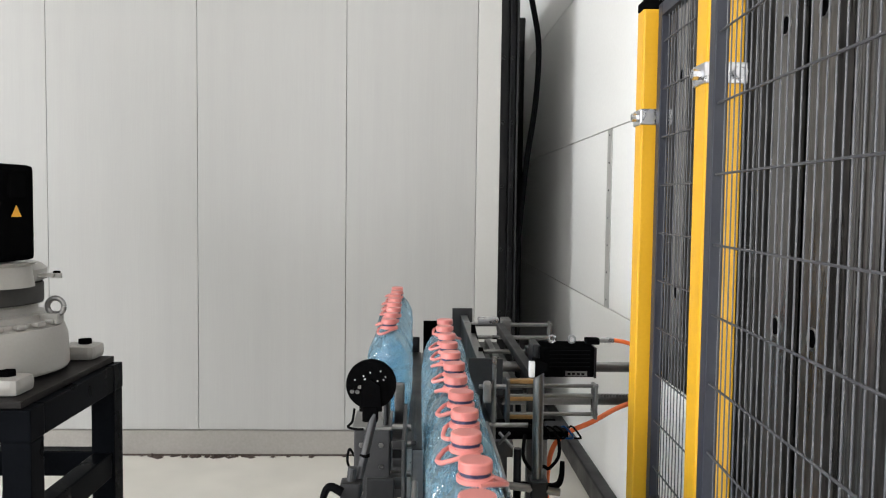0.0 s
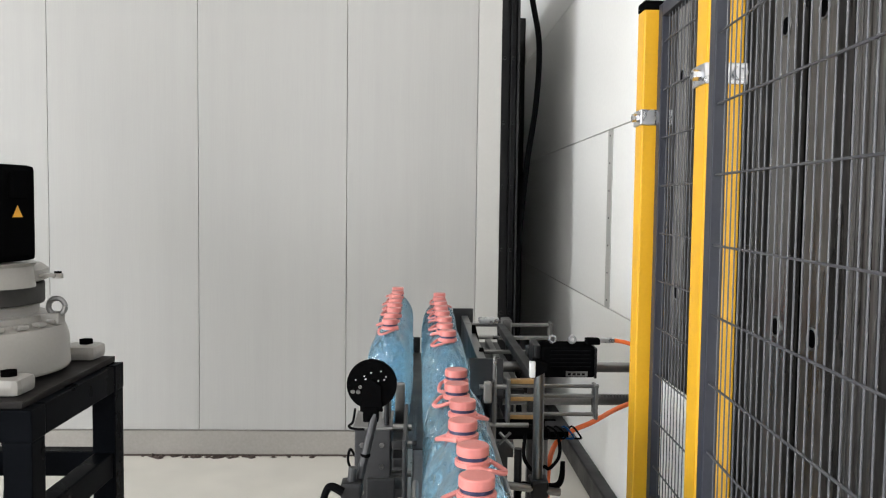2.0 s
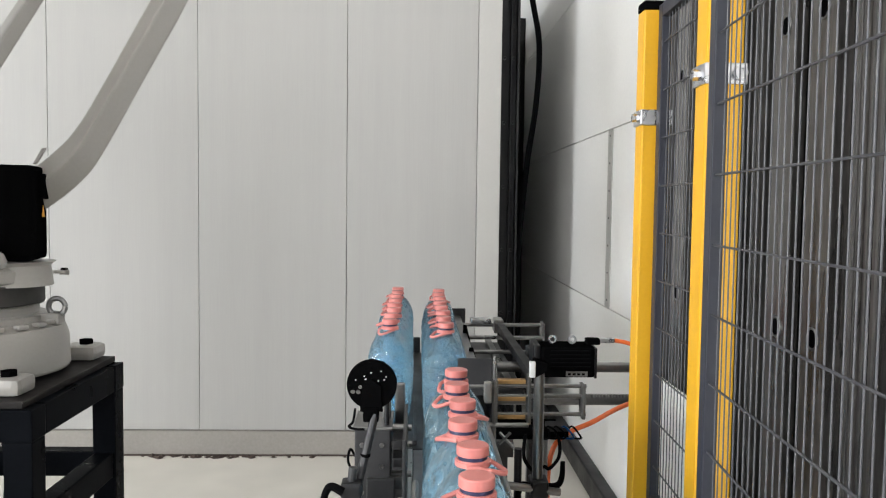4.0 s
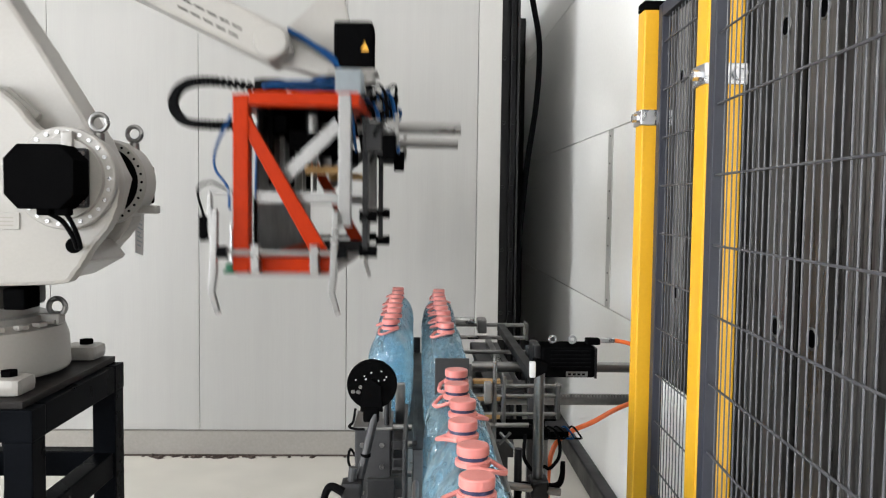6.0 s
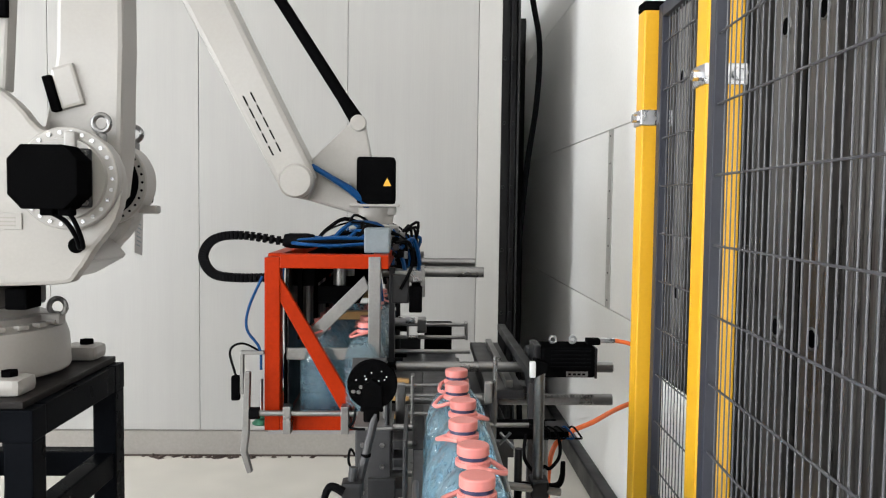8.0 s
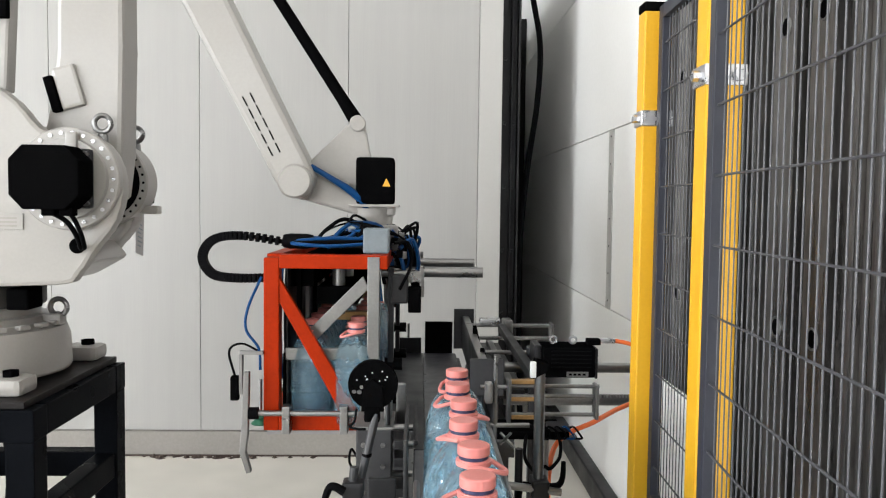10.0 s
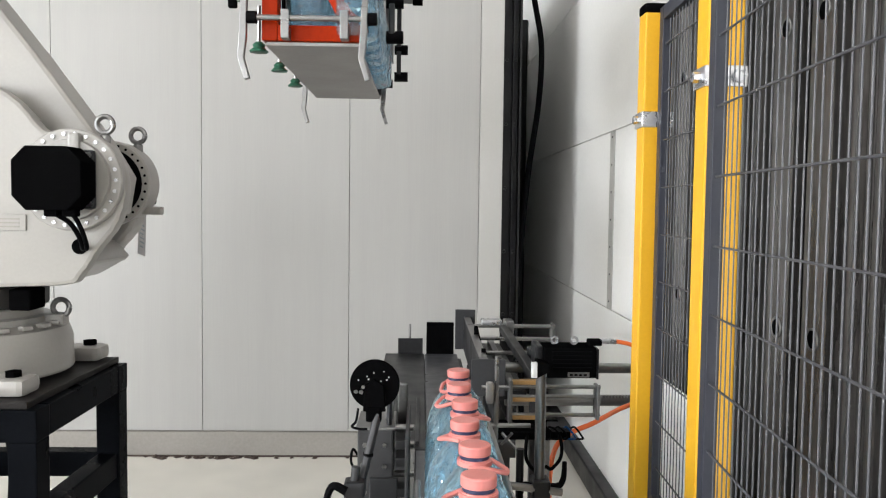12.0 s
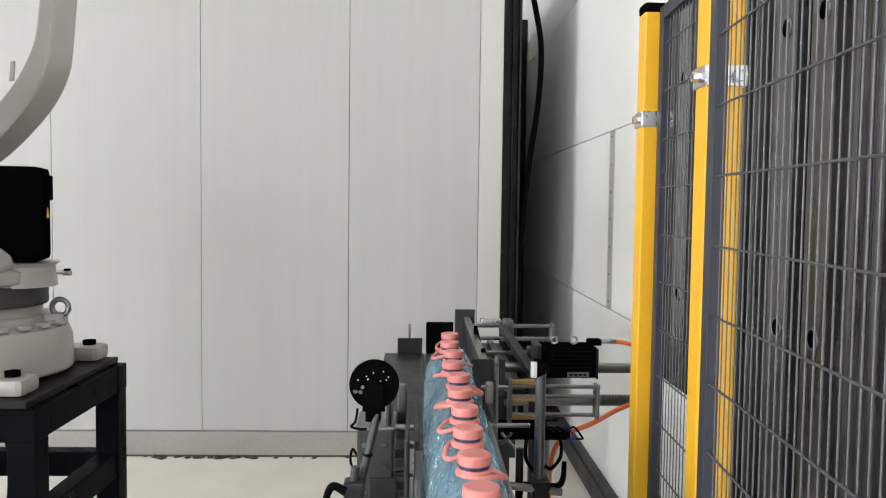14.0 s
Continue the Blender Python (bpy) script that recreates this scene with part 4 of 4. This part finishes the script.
part("pillar", sweep([(0.372, 2.27, 0), (0.372, 2.27, 1.035)], 0.012, 14), STEEL, unit)
part("pillar", box(0.37, 0.40, 2.60, 2.63, 0, 1.12, 0.003), MIDSTEEL, unit)
part("rack_guide", box(0.3, 0.44, 2.70, 2.80, 1.03, 1.055, 0.003), DARKSTEEL, unit)

pusher = thing("pusher", "steel pusher blade on guide rods with a front plate", "pusher")
part("blade", box(0.205, 0.213, 2.52, 3.72, 1.0, 1.15, 0.002), DARKSTEEL, pusher)
part("blade_lip", box(0.206, 0.235, 2.52, 3.72, 1.15, 1.156, 0.001), STEEL, pusher)
part("blade_end", box(0.165, 0.26, 3.72, 3.73, 1.0, 1.19, 0.002), MIDSTEEL, pusher)
part("front_plate", box(0.165, 0.275, 2.50, 2.508, 1.07, 1.19, 0.002), MIDSTEEL, pusher, "grey sheet front plate")
part("bracket", prism([(0.22, 1.0), (0.28, 1.0), (0.235, 1.19), (0.22, 1.19)], 3.2, 3.212, 0.002), BLACK, pusher)
part("bracket", prism([(0.22, 1.0), (0.28, 1.0), (0.235, 1.17), (0.22, 1.17)], 2.8, 2.812, 0.002), BLACK, pusher)
for y, z in ((3.48, 1.15), (3.44, 1.10), (3.1, 1.10)):
    part("guide_rod", sweep([(0.21, y, z), (0.58, y, z)], 0.0085, 10), STEEL, pusher)
part("rod_end", box(0.58, 0.592, 3.42, 3.50, 1.09, 1.165, 0.003), STEEL, pusher)
part("slide", box(0.27, 0.36, 3.46, 3.52, 1.155, 1.18, 0.006), ZINC, pusher)
part("slide_block", box(0.37, 0.41, 3.42, 3.52, 1.12, 1.18, 0.006), STEEL, pusher)
part("rack_tube", sweep([(0.30, 2.74, 1.115), (1.06, 2.74, 1.115)], 0.018, 14), STEEL, pusher)
tube = part("screw_tube", sweep([(0.30, 2.74, 1.0), (1.06, 2.74, 1.0)], 0.020, 14), STEEL, pusher)
for k in range(36):
    part("tooth", box(0.60 + 0.011 * k, 0.605 + 0.011 * k, 2.718, 2.73, 1.012, 1.022), STEEL, tube)

slide = thing("guide_rod_slide", "steel guide rod slide with brass-coloured pads", "linear slide")
for z in (1.158, 1.128, 1.075):
    part("rod", sweep([(0.26, 2.26, z), (0.527, 2.26, z)], 0.006, 12), STEEL, slide)
part("end_bar", box(0.512, 0.522, 2.235, 2.285, 1.065, 1.165, 0.003), STEEL, slide)
part("frame_bar", box(0.258, 0.268, 2.235, 2.285, 1.05, 1.18, 0.003), STEEL, slide)
part("frame_bar", box(0.355, 0.365, 2.24, 2.285, 1.05, 1.19, 0.003), STEEL, slide)
for z in (1.165, 1.115, 1.062):
    part("pad", box(0.27, 0.35, 2.25, 2.275, z, z + 0.012, 0.002), BRASS, slide)
part("push_rod", sweep([(0.18, 2.26, 1.155), (0.26, 2.26, 1.155)], 0.006, 10), STEEL, slide)

post = thing("sensor_post", "upright steel tube with clamped reflector", "sensor post")
part("tube", sweep([(0.305, 1.95, 0.0), (0.305, 1.95, 1.28)], 0.0135, 16), STEEL, post)
part("reflector", box(0.277, 0.292, 1.925, 1.94, 1.255, 1.295, 0.003), PAPER, post, "white reflector")
part("clamp", prism([(0.285, 1.25), (0.325, 1.27), (0.325, 1.29), (0.29, 1.30)], 1.93, 1.97, 0.004), BLACK, post)
part("cross_rod", sweep([(0.21, 1.93, 0.985), (0.36, 1.93, 0.965)], 0.010, 12), STEEL, post)
part("cross_clamp", box(0.285, 0.33, 1.92, 1.98, 0.95, 0.995, 0.006), DARKSTEEL, post)
part("lever", sweep(curve_points([(0.33, 1.94, 0.975), (0.355, 1.94, 0.98), (0.365, 1.94, 1.0), (0.367, 1.94, 1.04)]), 0.010, 8, None, 0.006), RUBBER, post, "black clamping lever")
part("lever", sweep(curve_points([(0.285, 1.94, 0.975), (0.265, 1.94, 0.98), (0.255, 1.93, 0.96), (0.252, 1.92, 0.90)]), 0.010, 8, None, 0.006), RUBBER, post, "black clamping lever")
part("stub_tube", sweep([(0.255, 1.95, 0.90), (0.255, 1.95, 1.07)], 0.010, 12), DARKSTEEL, post)
thin = thing("thin_rod", "slim upright steel rod with a white sensor", "sensor rod")
part("rod", sweep([(0.20, 2.02, 0.85), (0.20, 2.02, 1.29)], 0.006, 10), STEEL, thin)
part("sensor", box(0.172, 0.192, 2.0, 2.03, 1.17, 1.225, 0.006), SHEET, thin, "pale plastic sensor")
part("cross_rod", sweep([(0.185, 2.02, 1.11), (0.29, 2.02, 1.11)], 0.006, 10), STEEL, thin)
part("handle", sweep([(0.215, 2.02, 1.09), (0.25, 2.0, 1.055)], 0.004, 8), STEEL, thin)
part("handle", sweep([(0.215, 2.02, 1.06), (0.24, 2.0, 1.095)], 0.004, 8), STEEL, thin)
valve = thing("valve_terminal", "black valve terminal with hoses under the slide", "valve terminal")
part("body", box(0.21, 0.42, 2.14, 2.20, 1.035, 1.06, 0.004), BLACK, valve)
part("connector", box(0.36, 0.42, 2.13, 2.19, 1.06, 1.075, 0.004), DARKSTEEL, valve)
for k in range(5):
    x = 0.33 + 0.022 * k
    pts = curve_points([(x, 2.15, 1.062), (x + 0.008, 2.12, 1.078), (x + 0.028, 2.11, 1.07 - 0.004 * k), (x + 0.03, 2.12, 1.045), (x + 0.008, 2.14, 1.04)])
    part("hose", sweep(pts, 0.0028, 6), BLUE if k == 3 else RUBBER, valve)
pts = curve_points([(0.302, 2.15, 1.05), (0.292, 2.11, 1.03), (0.292, 2.1, 0.995), (0.312, 2.1, 0.965), (0.335, 2.1, 0.955)])
part("hose", sweep(pts, 0.005, 8), RUBBER, valve)
pts = curve_points([(0.378, 2.14, 1.065), (0.388, 2.11, 1.04), (0.386, 2.1, 1.0), (0.362, 2.1, 0.968), (0.335, 2.1, 0.952), (0.33, 2.12, 0.7), (0.33, 2.2, 0.02)])
part("hose", sweep(pts, 0.005, 8), RUBBER, valve)
pts = curve_points([(1.02, 2.7, 1.14), (0.75, 2.5, 1.075), (0.62, 2.4, 1.056), (0.519, 2.3, 1.04), (0.459, 2.3, 1.014), (0.418, 2.3, 0.983), (0.400, 2.3, 0.945), (0.393, 2.3, 0.90), (0.39, 2.3, 0.82), (0.39, 2.3, 0.5), (0.45, 2.35, 0.15), (0.55, 2.4, 0.012)])
solid("floor_cable", sweep(pts, 0.0075, 10), ORANGE_CABLE, "orange power cable hanging beside the drive", "cable")


# ---- bottles ----
def bottle():
    t = thing("water_bottle", "five litre blue plastic water bottle with pink cap and handle", "bottle", group="water bottles")

    def ribs(a, z):
        k, twist, deep = (9, 14, 0.03) if z < 0.20 else (8, 30, 0.10)
        w = ((k * a + twist * z) / (2 * math.pi)) % 1.0
        lower = -deep * (1 - abs(2 * w - 1)) * (1 if z < 0.20 else max(0.0, min(1, (z - 0.20) / 0.03)))
        return 1 + lower * (1 if 0.02 < z < 0.285 else 0)
    prof = [(0.045, 0.004), (0.062, 0.0), (0.071, 0.010), (0.0735, 0.03), (0.072, 0.045), (0.0735, 0.06), (0.0735, 0.097), (0.0695, 0.1005), (0.0695, 0.1035), (0.0735, 0.107), (0.0735, 0.153), (0.0695, 0.1565), (0.0695, 0.1595),
            (0.0735, 0.163), (0.0735, 0.193), (0.070, 0.1965), (0.070, 0.1995), (0.0735, 0.203), (0.0725, 0.214), (0.0705, 0.224), (0.067, 0.236), (0.0625, 0.248), (0.057, 0.26), (0.050, 0.271), (0.041, 0.282), (0.031, 0.292), (0.0225, 0.297), (0.0225, 0.312)]
    body = new("body", mesh(lathe(prof, 72, None, None, ribs), "body", PET, 14))
    body.parent = t
    part("seal", lathe([(0.0235, 0.3125), (0.0245, 0.3135), (0.0245, 0.3187), (0.0235, 0.3193)], 24), COLLAR, t, "dark blue tamper seal")
    bm = lathe([(0.0255, 0.3193), (0.0265, 0.3203), (0.0265, 0.3335), (0.0256, 0.3352), (0.0238, 0.336), (0.012, 0.3362)], 72, None, None, lambda a, z: 1 + (0.008 * math.cos(36 * a) if z < 0.334 else 0))
    part("cap", bm, PINK, t, "pink ribbed screw cap")
    bm = lathe([(0.0240, 0.3025), (0.0292, 0.303), (0.0292, 0.3105), (0.0268, 0.3115), (0.0264, 0.313), (0.0240, 0.3132)], 28)
    sweep([(0.008, -0.027, 0.304), (-0.012, -0.0285, 0.304), (-0.028, -0.025, 0.301), (-0.047, -0.013, 0.294), (-0.053, -0.007, 0.2915), (-0.054, 0.0, 0.291), (-0.053, 0.007, 0.2915),
           (-0.047, 0.013, 0.294), (-0.028, 0.025, 0.301), (-0.012, 0.0285, 0.304), (0.008, 0.027, 0.304)], 0.0043, 8, bm)
    part("handle", bm, PINK, t, "pink carrying handle")
    return t


SP, LX, RX = 0.147, -0.094, 0.088
first = bottle()
random.seed(7)
BOTTLES = []
for k in range(26):
    row, i = ("left", k) if k < 8 else ("right", k - 8) if k < 16 else ("line", k - 16)
    b = first if k == 0 else copy_thing(first, pose(0, 0, BZ))
    BOTTLES.append((b, row, i, random.choice((0, 20, -25, 35, -40, 50, 150, 200, 175, 15)) + random.uniform(-8, 8), random.uniform(-0.006, 0.006)))


# ---- motion ----
def between(rows, t):
    """Value at t, eased through (t, value) rows."""
    if t <= rows[0][0]:
        return rows[0][1]
    for i in range(len(rows) - 1):
        (t0, v0), (t1, v1) = rows[i], rows[i + 1]
        if t <= t1:
            s0 = (v1 - rows[i - 1][1]) / (t1 - rows[i - 1][0]) if i else 0
            s1 = (rows[i + 2][1] - v0) / (rows[i + 2][0] - t0) if i + 2 < len(rows) else 0
            if i and (v1 - v0) * (v0 - rows[i - 1][1]) <= 0:
                s0 = 0
            if i + 2 < len(rows) and (rows[i + 2][1] - v1) * (v1 - v0) <= 0:
                s1 = 0
            h, u = t1 - t0, (t - t0) / (t1 - t0)
            return (2 * u ** 3 - 3 * u * u + 1) * v0 + (u ** 3 - 2 * u * u + u) * h * s0 + (3 * u * u - 2 * u ** 3) * v1 + (u ** 3 - u * u) * h * s1
    return rows[-1][1]


# turn of the first axis in degrees, reach of the flange, height of the gripper's underside
TURN = ((0, -148), (2.4, -148), (3.2, -143), (4.2, -112), (5.0, -70), (5.3, -47), (5.6, -22), (5.8, -8), (6.0, -0.8), (6.2, 0), (12.1, 0), (12.3, -3), (12.5, -13.5), (12.7, -25), (13.0, -42),
        (13.2, -57), (13.4, -75), (13.6, -91), (13.8, -105), (14.0, -118))
REACH = ((0, 2.25), (2.2, 2.25), (3.1, 2.17), (3.8, 1.8), (4.6, 1.42), (5.3, 1.33), (5.6, 1.42), (6.0, 1.515), (6.5, 1.55), (6.9, 1.592), (7.2, 1.605), (8.4, 1.60), (10.3, 1.595), (10.6, 1.59), (11.0, 1.61), (11.5, 1.60), (12.0, 1.585), (12.4, 1.68), (12.7, 1.76), (13.0, 1.84), (13.2, 1.88), (13.5, 1.97), (14.0, 2.17))
LIFT = ((0, 1.15), (2.1, 1.15), (3.1, 1.4), (3.8, 1.95), (4.6, 2.33), (5.3, 2.24), (5.6, 1.955), (5.8, 1.72), (6.1, 1.34), (6.5, 1.0), (6.8, 0.955), (7.1, 0.94), (10.05, 0.94), (10.3, 0.97), (10.6, 1.14), (10.9, 1.52),
        (11.2, 1.88), (11.5, 2.145), (11.8, 2.20), (12.2, 2.20), (12.5, 2.18), (12.7, 2.20), (13.0, 2.25), (13.2, 2.22), (13.5, 2.18), (14.0, 1.61))
PUSH = ((0, 0), (3.5, 0), (4.8, -0.11), (7.05, -0.11), (7.2, -0.14), (7.5, -0.215), (7.8, -0.31), (8.0, -0.375), (8.2, -0.405), (8.7, -0.405), (9.8, 0), (14, 0))
TIMES = sorted({round(0.1 * k, 2) for k in range(141)})


def gripper_pose(t):
    a = between(TURN, t)
    r = between(REACH, t)
    return pose(JX + r * math.cos(radians(a)), JY + r * math.sin(radians(a)), between(LIFT, t), 0, 0, a)


def arm_poses(t):
    """Poses of turret, upper arm, forearm, wrist and tie rod in the robot's space."""
    turn = pose(0, 0, 0, 0, 0, between(TURN, t))
    wx, wz = between(REACH, t) - 0.29 - A2, between(LIFT, t) + 0.825 - JZ - Z2
    d = math.hypot(wx, wz)
    ang = math.atan2(wz, wx) + math.acos((d * d + L1 * L1 - L2 * L2) / (2 * d * L1))
    ex, ez = L1 * math.cos(ang), L1 * math.sin(ang)
    lean_up = math.degrees(math.atan2(ex, ez))
    lean_fore = math.degrees(math.atan2(ex - wx, ez - wz))
    wrist_at = turn @ at(A2 + wx, 0, Z2 + wz)
    rx, rz = wx + 0.227, wz + 0.235
    lean_rod = math.degrees(math.atan2(ex + 0.08 - rx, ez + 0.14 - rz))
    return (turn, turn @ at(A2, 0, Z2) @ pose(0, 0, 0, 0, lean_up), wrist_at @ pose(0, 0, 0, 0, lean_fore), wrist_at,
            turn @ at(A2 + rx, 0.015, Z2 + rz) @ pose(0, 0, 0, 0, lean_rod))


def bottle_pose(row, i, spin, off, t):
    grab = 8.4
    if row != "line" and t > grab:
        return gripper_pose(t) @ gripper_pose(grab).inverted() @ bottle_pose(row, i, spin, off, grab)
    push = between(PUSH, min(t, 8.4)) + 0.11
    if row == "left":
        x, y = LX + min(0, push + 0.035), 2.66 + SP * i
    elif row == "right":
        x, y = RX + min(0, push), 1.63 + SP * i + min(0.4 * t, 0.96)
    else:
        y = min(1.48 + 0.4 * t, 1.85) + max(0, 0.3 * (t - 12.2)) - SP * i
        x = RX
    return pose(x + off, y, BZ + 0.001, 0, 0, spin)


def motions():
    walk(grip, [(t, gripper_pose(t)) for t in TIMES])
    for k, ob in enumerate((turret, upper, fore, wrist, rod)):
        walk(ob, [(t, arm_poses(t)[k]) for t in TIMES])
    walk(pusher, [(t, at(between(PUSH, t), 0, 0)) for t in TIMES])
    walk(slide, [(t, at(between(PUSH, t), 0, 0)) for t in TIMES])
    for b, row, i, spin, off in BOTTLES:
        walk(b, [(t, bottle_pose(row, i, spin, off, t)) for t in TIMES])


motions()
